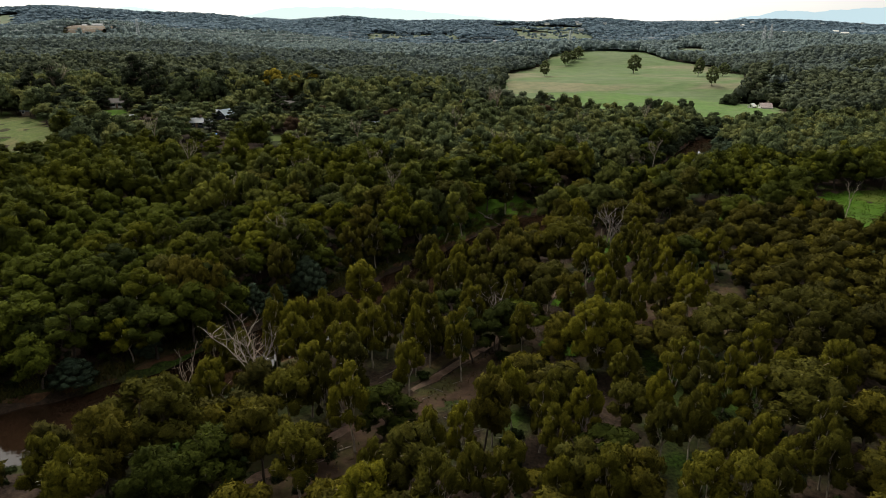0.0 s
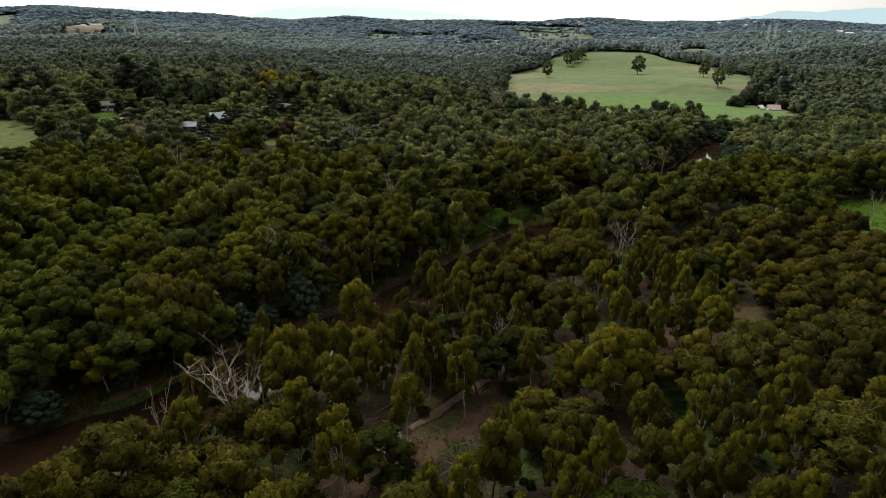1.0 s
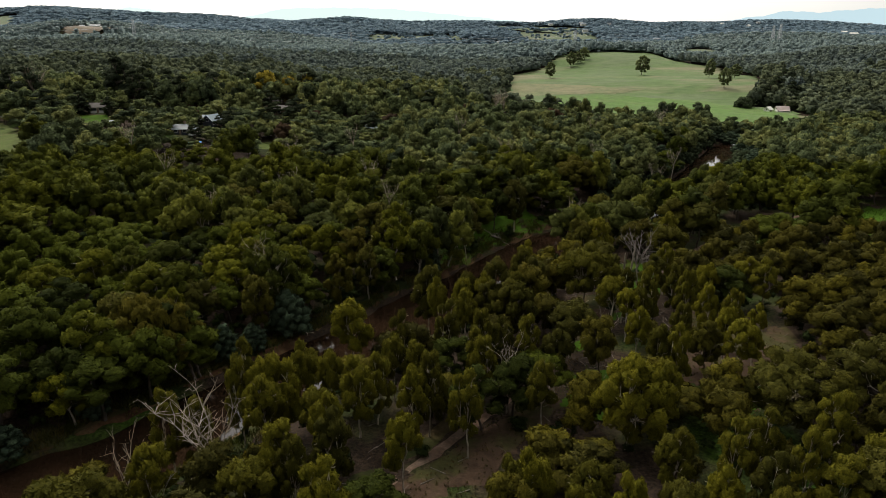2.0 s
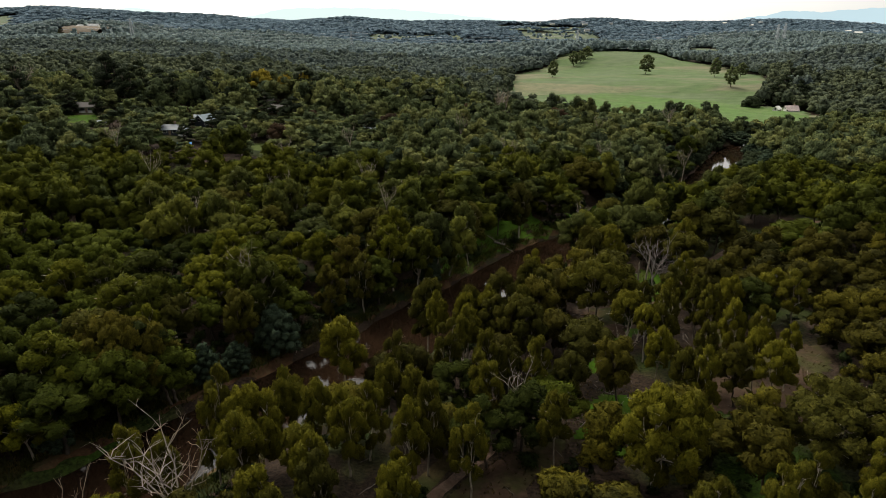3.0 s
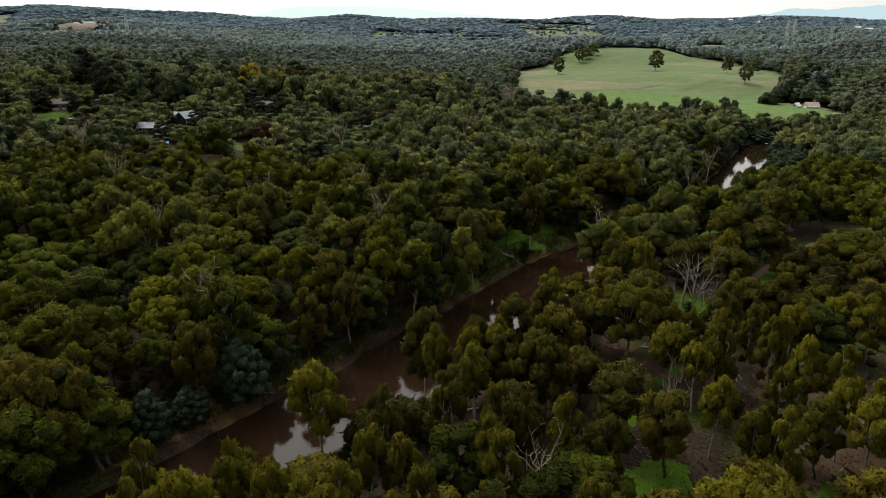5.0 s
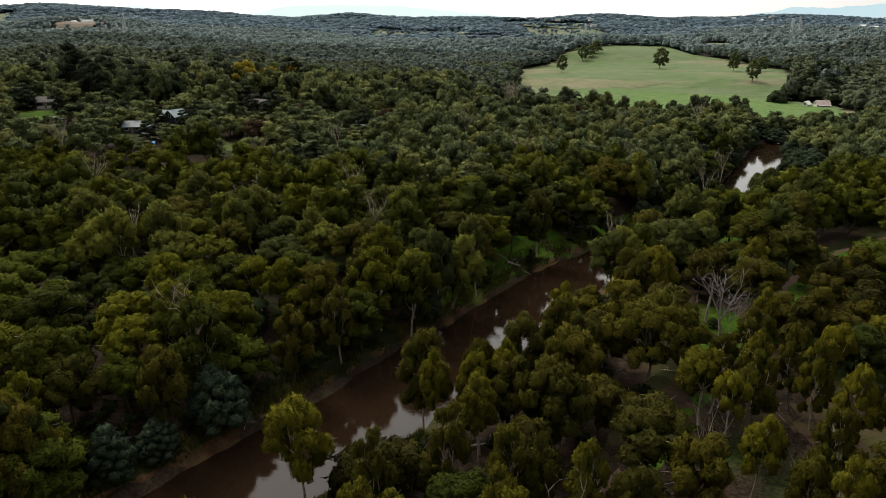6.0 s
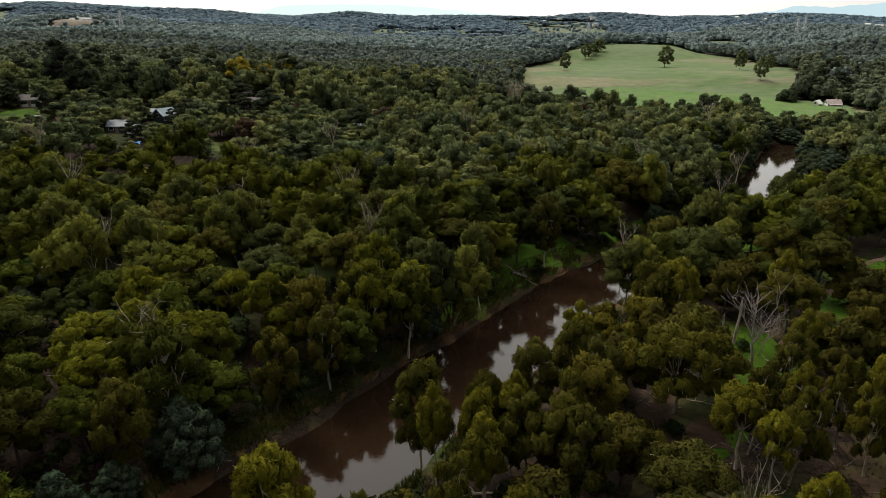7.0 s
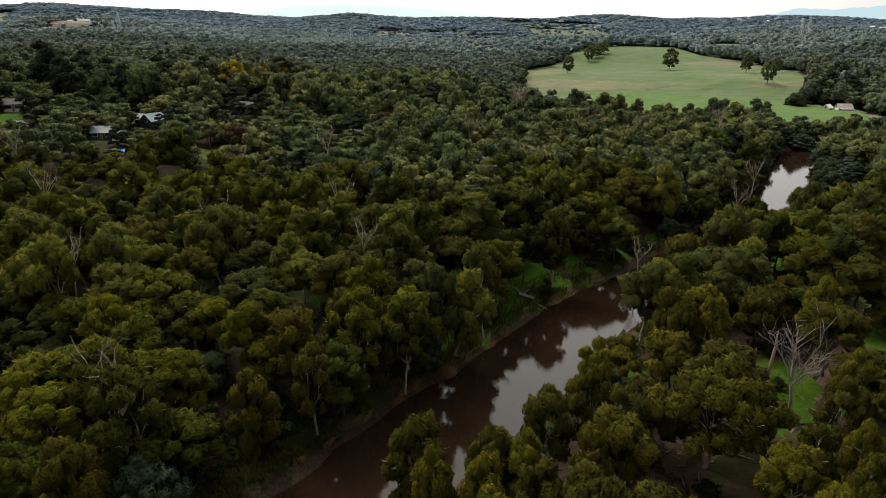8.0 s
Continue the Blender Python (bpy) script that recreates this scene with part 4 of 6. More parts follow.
TREES += [("grey", [
    (15.8, 58.0, 16.1, 6.2), (-3.4, 61.5, 17.2, 6.2), (48.3, 73.9, 17.4, 10.5), (62.4, 96.0, 17.8, 15.5), (47.4, 97.1, 17.3, 13.4),
    (21.7, 116.9, 16.3, 6.2), (17.8, 135.5, 18.1, 6.2), (10.8, 135.5, 17.9, 6.2), (32.0, 145.2, 17.1, 6.2), (-16.6, 147.2, 16.6, 6.5),
    (-18.5, 172.7, 17.8, 7.1), (-14.9, 175.4, 16.6, 7.2), (5.8, 181.0, 16.9, 6.2), (-65.6, 185.1, 16.4, 9.1), (44.4, 190.0, 20.2, 8.6),
    (76.6, 193.4, 17.7, 10.3), (-2.9, 194.1, 17.9, 7.7), (-57.7, 194.1, 16.7, 12.5), (20.4, 195.6, 17.5, 8.9), (-31.1, 202.0, 17.7, 11.5),
])]
TREES += [("grey", [
    (-84.6, 211.8, 17.8, 11.3), (-96.7, 220.8, 16.7, 14.4), (-49.4, 239.0, 16.1, 10.0),
])]
YARDS = [[(-58, 243), (-68, 243), (-76, 264), (-65, 264)], [(-82, 266), (-95, 266), (-108, 296), (-90, 296)], [(-86, 244), (-99, 244), (-109, 270), (-92, 270)],
         [(-113, 258), (-126, 258), (-137, 284), (-124, 284)], [(-134, 276), (-151, 276), (-164, 311), (-146, 312)], [(-27, 288), (-34, 288), (-38, 306), (-27, 306)],
         [(-66, 300), (-81, 300), (-94, 344), (-70, 344)]]
YARDS += [[(150, 380), (200, 378), (222, 400), (236, 440), (243, 476), (205, 482)],
         [(72, 224), (95, 222), (130, 270), (138, 300), (128, 322), (100, 285), (80, 245)], [(-150, 312), (-112, 324), (-112, 334), (-150, 322)], [(-130, 290), (-108, 297), (-106, 316), (-130, 312)], [(18, 352), (34, 352), (37, 384), (23, 384)]]
YARDS = [[(sum(q[0] for q in p) / 4 * 0.15 + u * 0.85, sum(q[1] for q in p) / 4 * 0.15 + v * 0.85) for u, v in p] if len(p) == 4 else p for p in YARDS]
OPENINGS = [[(40, 100), (58, 104), (64, 126), (52, 138), (44, 128), (38, 112)], [(14, 98), (26, 98), (30, 118), (22, 120)], [(-18, 60), (-6, 62), (10, 88), (10, 98), (3, 97), (-8, 80)],
            [(24, 130), (34, 132), (42, 142), (36, 146), (24, 138)], [(-2, 176), (8, 182), (18, 194), (30, 206), (26, 212), (10, 200)], [(40, 212), (48, 208), (56, 222), (48, 224)], [(37, 142), (47, 148), (50, 159), (40, 161), (35, 152)]]

for _p in (OPENINGS[0], OPENINGS[3]):
    field("bare_ground", _p, 0.8, BARE, 0.10, "bare brown leaf-littered earth between thin gums")
field("grass_patch", OPENINGS[6], 0.8, LUSH, 0.10, "green grass round the dead tree by the track")

# ---- the woods ----
def scaled(x, y, z, turn, sx, sz):
    return pose(x, y, z, 0, 0, turn) @ Matrix.Diagonal((sx, sx, sz, 1))


GUM_KINDS = {}
for _k, (_leaf, _bark, _label, _group) in {
    "olive": (GUM, BARK, "olive-green eucalyptus tree with a pale trunk and domed crown", "gum trees of the river woods"),
    "warm": (GUM_WARM, BARK, "yellowish olive eucalyptus tree with a pale trunk", "gum trees of the river woods"),
    "dark": (GUM_DEEP, DARK_BARK, "dark-stemmed eucalyptus tree with a dense deep green crown", "gum trees of the river woods"),
    "rusty": (GUM_RUST, DARK_BARK, "eucalyptus tree with a rust-tinged brownish olive crown", "gum trees of the river woods"),
    "grey": (GUM_GREY, BARK, "eucalyptus tree with a dull grey-green open crown", "gum trees of the river woods"),
}.items():
    GUM_KINDS[_k] = []
    for _i in range({"olive": 6, "warm": 6, "dark": 5, "rusty": 3, "grey": 3}[_k]):
        _shape = gum_shape(100 + 17 * _i + len(_k), 14.0, 9.0, lobes=10 + _i % 3, clumps=6, dome=(7, 3), spread=1.0 + 0.06 * (_i % 2), trunk_part=(0.34, 0.42, 0.30)[_i % 3], depth=(0.50, 0.42, 0.58)[_i % 3])
        GUM_KINDS[_k].append([tree_thing("gum_tree", _shape, _leaf, _bark, _label, _group), False])
    GUM_KINDS[_k + " broad"] = []
    for _i in range(2):
        _shape = gum_shape(250 + 11 * _i + len(_k), 14.0, 14.0, lobes=20, clumps=7, dome=(7, 3), trunk_part=(0.28, 0.34)[_i], depth=0.58)
        GUM_KINDS[_k + " broad"].append([tree_thing("gum_tree", _shape, _leaf, _bark, _label.replace("tree with", "tree with broad limbs,"), _group), False])
    GUM_KINDS[_k + " huge"] = []
    for _i in range(2):
        _shape = gum_shape(270 + 11 * _i + len(_k), 14.0, 19.0, lobes=32, clumps=7, dome=(7, 3), trunk_part=(0.26, 0.32)[_i], depth=0.60)
        GUM_KINDS[_k + " huge"].append([tree_thing("gum_tree", _shape, _leaf, _bark, _label.replace("tree with", "tree with very broad limbs,"), _group), False])
    GUM_KINDS[_k + " far"] = []
    # Gums past the bend get the haze-paled leaves instead of their own.
    _leaf = GUM_HAZED if _leaf in (GUM, GUM_WARM) else _leaf
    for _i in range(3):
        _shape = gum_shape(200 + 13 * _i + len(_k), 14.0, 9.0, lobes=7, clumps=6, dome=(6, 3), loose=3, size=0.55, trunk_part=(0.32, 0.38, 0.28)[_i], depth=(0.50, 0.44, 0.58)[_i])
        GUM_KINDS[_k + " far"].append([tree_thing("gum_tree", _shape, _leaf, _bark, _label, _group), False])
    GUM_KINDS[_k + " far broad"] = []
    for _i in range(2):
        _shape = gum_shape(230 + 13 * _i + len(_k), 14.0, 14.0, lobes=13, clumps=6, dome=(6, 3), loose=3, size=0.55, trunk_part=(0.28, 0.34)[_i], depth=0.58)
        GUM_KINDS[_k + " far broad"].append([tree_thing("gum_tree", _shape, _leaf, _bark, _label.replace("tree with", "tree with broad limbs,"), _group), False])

_turns = np.random.default_rng(5)
PLACED = []


def plant(kinds, x, y, height, width, tall=14.0, wide=9.0):
    """Plant a tree of that kind, with its true height and crown width."""
    slot = kinds[len(PLACED) % len(kinds)]
    m = scaled(x, y, ground_z(x, y), float(_turns.uniform(0, 360)), width / wide, height / tall)
    if slot[1]:
        ob = copy_thing(slot[0], m)
    else:
        ob, slot[1] = slot[0], True
        ob.matrix_basis = m
    PLACED.append((x, y, width / 2))
    return ob


for _row, _rows in TREES:
    for _x, _y, _top, _w in _rows:
        # The east side of the river is drier: its gums are yellower.
        _kind = "warm" if _row == "olive" and from_line(_river, np.array([_x]), np.array([_y]))[1][0] < 0 else _row
        # Most olive gums low on the west bank switch to the dark variant.
        if _kind == "olive" and _x < -34 and _y < 128 and int(_x * 7 + _y * 3) % 4:
            _kind = "dark"
        _w = _w * (0.82 if inside(OPENINGS[0], _x, _y) else 0.94) if _kind == "warm" else max(_w, 6.8)
        _size = (" far broad" if _w > 10.8 else " far") if _y > 165 else " huge" if _w > 14.5 else " broad" if _w > 10.8 else ""
        plant(GUM_KINDS[_kind + _size], _x, _y, _top - ground_z(_x, _y), _w * (1.06 if _w < 9 else 1.0), wide={" broad": 14.0, " far broad": 14.0, " huge": 19.0}.get(_size, 9.0))
for _x, _y, _h, _w in ((-58, 103.5, 14, 10), (-66, 108, 14, 9), (-52.5, 110, 15, 9), (-72, 100, 14, 10), (-46.5, 116, 14.5, 8.5), (-60, 113, 14, 9), (-47.5, 108.5, 14, 8), (-52, 102.5, 13.5, 8.5), (-42.5, 114.5, 13.5, 7.5), (-64, 97, 13.5, 9)):
    plant(GUM_KINDS["dark"], _x, _y, _h, _w)
for _x, _y, _h, _w in ((91, 278, 15, 9), (96, 287, 16, 9), (101, 296, 15, 9), (107, 306, 15, 9), (112, 316, 14, 9), (117, 326, 13, 9), (85, 269, 14, 9), (88, 292, 16, 10), (96, 306, 16, 10), (104, 320, 15, 9)):
    plant(GUM_KINDS["dark far"], _x, _y, _h, _w)
# Gums stand close along the foot of the west bank.
_xy, _left = smooth_line(_river[5:12], 6.5)
for _n, (_p, _l) in enumerate(zip(_xy, _left)):
    for _out in (4.6, 11.0):
        _x, _y = (float(v) for v in _p + _l * (HALF_WIDTH + _out + 1.2 * math.sin(_n * 2.1 + _out)))
        if min((_x - u) ** 2 + (_y - v) ** 2 for u, v, _ in PLACED) > 14 and (_x + 30) ** 2 + (_y - 131) ** 2 > 30 and (_x + 38) ** 2 + (_y - 122) ** 2 > 30:
            plant(GUM_KINDS[("olive", "dark", "grey")[_n % 3]], _x, _y, 12.5 + 1.8 * math.sin(_n * 1.3 + _out), 6.6 + math.cos(_n * 2.7))
for _k, _slots in GUM_KINDS.items():
    for _t, _used in _slots:
        if not _used:
            for _o in (*_t.children_recursive, _t):
                bpy.data.objects.remove(_o)


def open_ground(x, y):
    """Where no tree of the woods stands: water, track, fields and the house yards."""
    d, side = from_line(_river, x, y)
    clear = (d < np.where(side > 0, HALF_WIDTH + 2.0, HALF_WIDTH + 1.5)) | (from_line(_track, x, y)[0] < 3.2)
    for p in [[(x + (170 - x) * 0.05, y + (640 - y) * 0.05) for x, y in PADDOCK], WEST_FIELD, EAST_GLADE, SMALL_GLADE, *FAR_FIELDS, *YARDS]:
        clear |= inside(p, x, y)
    return clear


def scatter(seed, x0, y0, x1, y1, gap, ok, taken=()):
    """Points on a jittered lattice, at least about gap apart."""
    rng = np.random.default_rng(seed)
    xs, ys = np.meshgrid(np.arange(x0, x1, gap), np.arange(y0, y1, gap * 0.87))
    xs = xs + (np.arange(xs.shape[0]) % 2)[:, None] * gap * 0.5
    x = (xs + rng.uniform(-0.38, 0.38, xs.shape) * gap).ravel()
    y = (ys + rng.uniform(-0.38, 0.38, ys.shape) * gap).ravel()
    keep = ok(x, y) & ~open_ground(x, y)
    for tx, ty, tr in taken:
        keep &= (x - tx) ** 2 + (y - ty) ** 2 > (tr + gap * 0.36) ** 2
    return x[keep], y[keep], rng


def in_view(x, y, margin):
    return np.abs(x) < 0.78 * y + margin


def woods(name, shapes, x, y, rng, height, width, mat, label, bark=None, sticks=None, tall=None):
    """Many trees joined into one body of woods; shapes were made 14 m tall and 9 m wide."""
    z = land(x, y)
    out, wood_v, wood_f, base = [], [], [], 0
    for i in range(len(x)):
        s = shapes[int(rng.integers(len(shapes)))]
        a = rng.uniform(0, 6.283)
        h, w = rng.uniform(*height) / 14.0, rng.uniform(*width) / 9.0
        if tall is not None:
            h *= tall[i]
            w *= math.sqrt(tall[i])
        c, sn = math.cos(a), math.sin(a)
        r = np.array([[c * w, sn * w, 0], [-sn * w, c * w, 0], [0, 0, h]])
        piece = np.empty(s.shape)
        piece[:, :3] = s[:, :3] @ r + (x[i], y[i], z[i])
        piece[:, 3:] = s[:, 3:] @ np.array([[c / w, sn / w, 0], [-sn / w, c / w, 0], [0, 0, 1 / h]])
        piece[:, 3:] /= np.linalg.norm(piece[:, 3:], axis=-1)[..., None]
        out.append(piece.astype(np.float32))
        if sticks:
            v, f = sticks[int(rng.integers(len(sticks)))]
            wood_v.append(np.array(v) @ r + (x[i], y[i], z[i]))
            wood_f.append(np.array(f) + base)
            base += len(v)
    root = tagged(new(name), label, "woods", kind="stuff")
    part("crown", blade_mesh("crown", np.concatenate(out), mat), root)
    if sticks:
        part("trunk", mesh_of("trunk", np.concatenate(wood_v), np.concatenate(wood_f), [bark], smooth=True), root)
    return root


# The ranks between them, joined.
def thin_ground(x, y):
    out = np.zeros(np.shape(x), bool)
    for p in OPENINGS:
        out |= inside(p, x, y)
    d, side = from_line(_river, x, y)
    return out | ((side < 0) & (d < HALF_WIDTH + 4))


_fill = [gum_shape(300 + i, lobes=5 + i % 2, clumps=5, dome=(6, 3), loose=3, trunk_part=0.34) for i in range(8)]
_fill_leaf, _fill_wood = [s[2] for s in _fill], [s[0] for s in _fill]
_x, _y, _r = scatter(11, -95, 40, 110, 175, 7.4, lambda x, y: in_view(x, y, 24) & ~thin_ground(x, y), [(x, y, r * 0.55) for x, y, r in PLACED])
_e = from_line(_river, _x, _y)[1] < 0
woods("near_woods", _fill_leaf, _x[~_e], _y[~_e], _r, (7.5, 11.0), (5.5, 7.5), GUM_DEEP, "deep green eucalyptus woods filling the west bank", DARK_BARK, _fill_wood)
woods("near_woods", _fill_leaf, _x[_e], _y[_e], _r, (7.5, 11.0), (5.5, 7.5), WOODS_WARM, "yellowish olive eucalyptus woods filling the river flat", DARK_BARK, _fill_wood)
_x, _y, _r = scatter(18, -95, 66, 10, 175, 7.4, lambda x, y: in_view(x, y, 14) & (from_line(_river, x, y)[1] > 0) & (from_line(_river, x, y)[0] > HALF_WIDTH + 5) & ~thin_ground(x, y), [(x, y, 0.6) for x, y, r in PLACED] + [(-30, 131, 3.5), (-36, 124, 3), (-40, 120, 3), (-26, 127, 3)])
_young = [gum_shape(340 + i, lobes=4, clumps=4, dome=(5, 3), loose=3, trunk_part=0.12, depth=0.7)[2] for i in range(5)]
woods("sapling_woods", _young, _x, _y, _r, (3.5, 6.5), (3.5, 6.0), SHRUB, "dark green saplings and scrub under the gums")
_x, _y, _r = scatter(19, -30, 60, 110, 175, 6.8, lambda x, y: in_view(x, y, 14) & (from_line(_river, x, y)[1] < 0) & (from_line(_river, x, y)[0] > HALF_WIDTH + 2) & ~thin_ground(x, y), [(x, y, r * 0.45) for x, y, r in PLACED])
_young = [gum_shape(360 + i, lobes=4, clumps=4, dome=(5, 3), loose=3, trunk_part=0.25)[2] for i in range(5)]
woods("sapling_woods", _young, _x, _y, _r, (4.0, 7.0), (3.0, 5.0), WOODS_WARM, "olive-green young gums and scrub between the trees")
_mid = [gum_shape(300 + i, lobes=7, clumps=4, dome=(5, 2), loose=3, size=0.6, trunk_part=0.28, depth=0.58, under=0.3) for i in range(7)]
_mid_leaf, _mid_wood = [s[2] for s in _mid], [s[0] for s in _mid]

_x, _y, _r = scatter(12, -330, 40, 330, 400, 7.2, lambda x, y: in_view(x, y, 40) & ~((x > -95) & (x < 110) & (y < 175)), [(x, y, r * 0.5) for x, y, r in PLACED])
# Trees stay lower in front of the houses, and along the near edge of the paddock.
_tall = np.ones(len(_x))
_tall[inside([(8, 318), (50, 318), (95, 335), (135, 352), (150, 372), (100, 378), (58, 392), (36, 424), (14, 424)], _x, _y)] = 0.66
_tall[inside([(-135, 200), (-132, 234), (-146, 236), (-180, 216), (-250, 222), (-240, 180), (-170, 170)], _x, _y)] = 0.5
_tall[inside([(17, 312), (36, 312), (40, 354), (18, 354)], _x, _y)] = 0.45
_tall[inside([(95, 300), (125, 352), (150, 378), (100, 380), (85, 330)], _x, _y)] = 0.85
_tall[inside([(135, 330), (190, 330), (260, 360), (300, 410), (285, 450), (240, 410), (200, 390), (150, 378)], _x, _y)] = 0.72
for _p in YARDS[:7]:
    _tall[inside([(u * 0.97, v * 0.97) for u, v in _p[2:]] + [(u * 0.89, v * 0.89) for u, v in _p[:2]], _x, _y)] = 0.5
_low = (_x > -175) & (_x < -18) & (_y > 238) & (_y < 312)
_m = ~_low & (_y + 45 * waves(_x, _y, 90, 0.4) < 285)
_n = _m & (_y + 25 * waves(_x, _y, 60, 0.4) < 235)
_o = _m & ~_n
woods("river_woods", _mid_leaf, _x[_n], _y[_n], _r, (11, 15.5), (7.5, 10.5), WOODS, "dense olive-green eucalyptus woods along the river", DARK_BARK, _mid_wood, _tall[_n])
woods("river_woods", _mid_leaf, _x[_o], _y[_o], _r, (11, 15.5), (7.5, 10.5), WOODS_HAZED, "dense eucalyptus woods beyond the river bend, paled for haze", DARK_BARK, _mid_wood, _tall[_o])
_far = [gum_shape(400 + i, lobes=6, clumps=3, dome=(4, 2), loose=0, trunk_part=0.25, depth=0.62, under=0.25)[2] for i in range(8)]
woods("garden_trees", _far, _x[_low], _y[_low], _r, (6.5, 9.8), (6, 9), WOODS_HAZED, "low mixed garden trees round the houses", DARK_BARK, _mid_wood, _tall[_low])
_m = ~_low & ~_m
woods("valley_woods", _far, _x[_m], _y[_m], _r, (8.5, 17.5), (6.5, 11), WOODS_HAZED, "dark green eucalyptus woods across the valley, tinted for haze", DARK_BARK, _mid_wood, _tall[_m])

_tuft = [far_shape(500 + i, 5) for i in range(8)]
_x, _y, _r = scatter(13, -760, 400, 760, 820, 9.4, lambda x, y: in_view(x, y, 40))
_m = _y + 70 * waves(_x, _y, 120, 0.9) + 30 * waves(_x, _y, 37, 0.2) < 610
woods("slope_woods", _tuft, _x[_m], _y[_m], _r, (9, 15), (8, 12.5), SLOPE_WOODS_HAZED, "olive-green woods on the near slopes, lightly tinted for haze")
woods("slope_woods", _tuft, _x[~_m], _y[~_m], _r, (9, 15), (8, 12.5), FAR_WOODS_HAZED, "woods on the farther slopes, coloured grey-green for haze")
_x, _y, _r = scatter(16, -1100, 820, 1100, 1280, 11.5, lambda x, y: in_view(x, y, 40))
woods("hill_woods", [far_shape(560 + i, 2, (4, 2), (4, 2)) for i in range(8)], _x, _y, _r, (9, 16), (9.5, 14), HILL_WOODS_HAZED, "woods on the low hills, coloured pale grey-green for haze")


def canopy(name, xs, ys, mat, label, low=5.0, over=11.5):
    """Closed far woods: a sheet of tree tops, each with its own height."""
    rng = np.random.default_rng(14)
    gx, gy = np.meshgrid(xs, ys)
    gx = gx + rng.uniform(-0.45, 0.45, gx.shape) * (xs[1] - xs[0]) + (np.arange(len(ys)) % 2)[:, None] * (xs[1] - xs[0]) * 0.5
    gy = gy + rng.uniform(-0.45, 0.45, gy.shape) * (ys[1] - ys[0])
    clear = open_ground(gx, gy)
    gz = land(gx, gy) + low + over * rng.random(gx.shape)
    idx = np.arange(gx.size).reshape(gx.shape)
    quads = np.stack([idx[:-1, :-1], idx[:-1, 1:], idx[1:, 1:], idx[1:, :-1]], -1).reshape(-1, 4)
    mid = np.stack([gx, gy], -1).reshape(-1, 2)[quads].mean(1)
    quads = quads[in_view(mid[:, 0], mid[:, 1], 60) & ~clear.ravel()[quads].any(1)]
    tri = np.concatenate([quads[:, [0, 1, 2]], quads[:, [0, 2, 3]]])
    me = mesh_of(name, np.stack([gx, gy, gz], -1).reshape(-1, 3), tri, [mat], smooth=True)
    return tagged(new(name, me), label, "woods", kind="stuff")


# Added low sheets in the haze colours lighten the dark gaps between crowns.
canopy("slope_woods", np.arange(-560, 560, 11.0), np.arange(425, 640, 11.0), SLOPE_WOODS_HAZED, "lower crowns of the near slope woods", 3.5, 4.5)
canopy("slope_woods", np.arange(-700, 700, 11.0), np.arange(640, 838, 11.0), FAR_WOODS_HAZED, "lower crowns of the farther slope woods", 3.5, 5.0)
canopy("hill_woods", np.arange(-1060, 1060, 12.0), np.arange(838, 1276, 13.0), HILL_WOODS_HAZED, "lower crowns of the hill woods", 3.5, 5.5)
canopy("ridge_woods", np.arange(-1900, 1900, 18.0), np.arange(1280, 2420, 20.0), RIDGE_WOODS_HAZED, "lower crowns of the ridge woods", 3.0, 5.0)
canopy("ridge_woods", np.arange(-2500, 2500, 12.0), np.arange(2400, 3200, 24.0), RIDGE_WOODS_HAZED, "woods on the farthest ridges, coloured pale blue-grey for haze", 5.0, 10.0)
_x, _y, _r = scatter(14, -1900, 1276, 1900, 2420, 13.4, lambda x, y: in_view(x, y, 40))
woods("ridge_woods", [far_shape(600 + i, 1, (4, 2), None) for i in range(8)], _x, _y, _r, (9, 16), (22, 32), RIDGE_WOODS_HAZED, "woods on the far ridges, coloured blue-grey for haze")
# Trees dotted over the distant fields.
_r = np.random.default_rng(23)
_x, _y = _r.uniform(-180, 400, 260), _r.uniform(1500, 1900, 260)
_k = inside(FAR_FIELDS[0], _x, _y) | inside(FAR_FIELDS[1], _x, _y) | inside(FAR_FIELDS[3], _x, _y)
woods("field_trees", [far_shape(580 + i, 4) for i in range(4)], _x[_k], _y[_k], _r, (7, 13), (7, 13), RIDGE_WOODS_HAZED, "dark trees dotted over distant fields")
# Woods go on behind and beside the start of the flight.
_x, _y, _r = scatter(15, -130, -50, 130, 60, 12, lambda x, y: (~in_view(x, y, 34)) | (y < 40))
woods("rear_woods", _tuft, _x, _y, _r, (10, 15), (8, 11), WOODS, "eucalyptus woods continuing along the river")

# ---- single things ----
def stand(ob, x, y, turn=0.0, sx=1.0, sz=1.0, sink=0.0):
    ob.matrix_basis = scaled(x, y, ground_z(x, y) - sink, turn, sx, sz)
    return ob


# Dead trees
stand(tree_thing("dead_tree", dead_shape(3, 14.4, 5.8, 0.44, 7, 0.50, 9), None, BLEACHED, "bleached white dead tree with bare forking branches", "dead trees"), -29.2, 83.5, 40)
stand(tree_thing("dead_tree", dead_shape(5, 13.5, 3.0, 0.45, 4, 0.42, 4), None, BLEACHED, "small bleached dead tree with broken limbs at the river", "dead trees"), -36.2, 80.0, 0)
stand(tree_thing("dead_tree", dead_shape(8, 9.0, 3.6, 0.35, 4, 0.46, 3), None, BLEACHED, "small bleached dead tree with broken limbs at the river", "dead trees"), -32.5, 77.0, 100)
stand(tree_thing("dead_tree", dead_shape(12, 13.2, 5.0, 0.36, 5, 0.60, 8), None, GREY_WOOD, "large grey dead tree with wide bare limbs by the track", "dead trees"), 41.8, 146.8, 65)
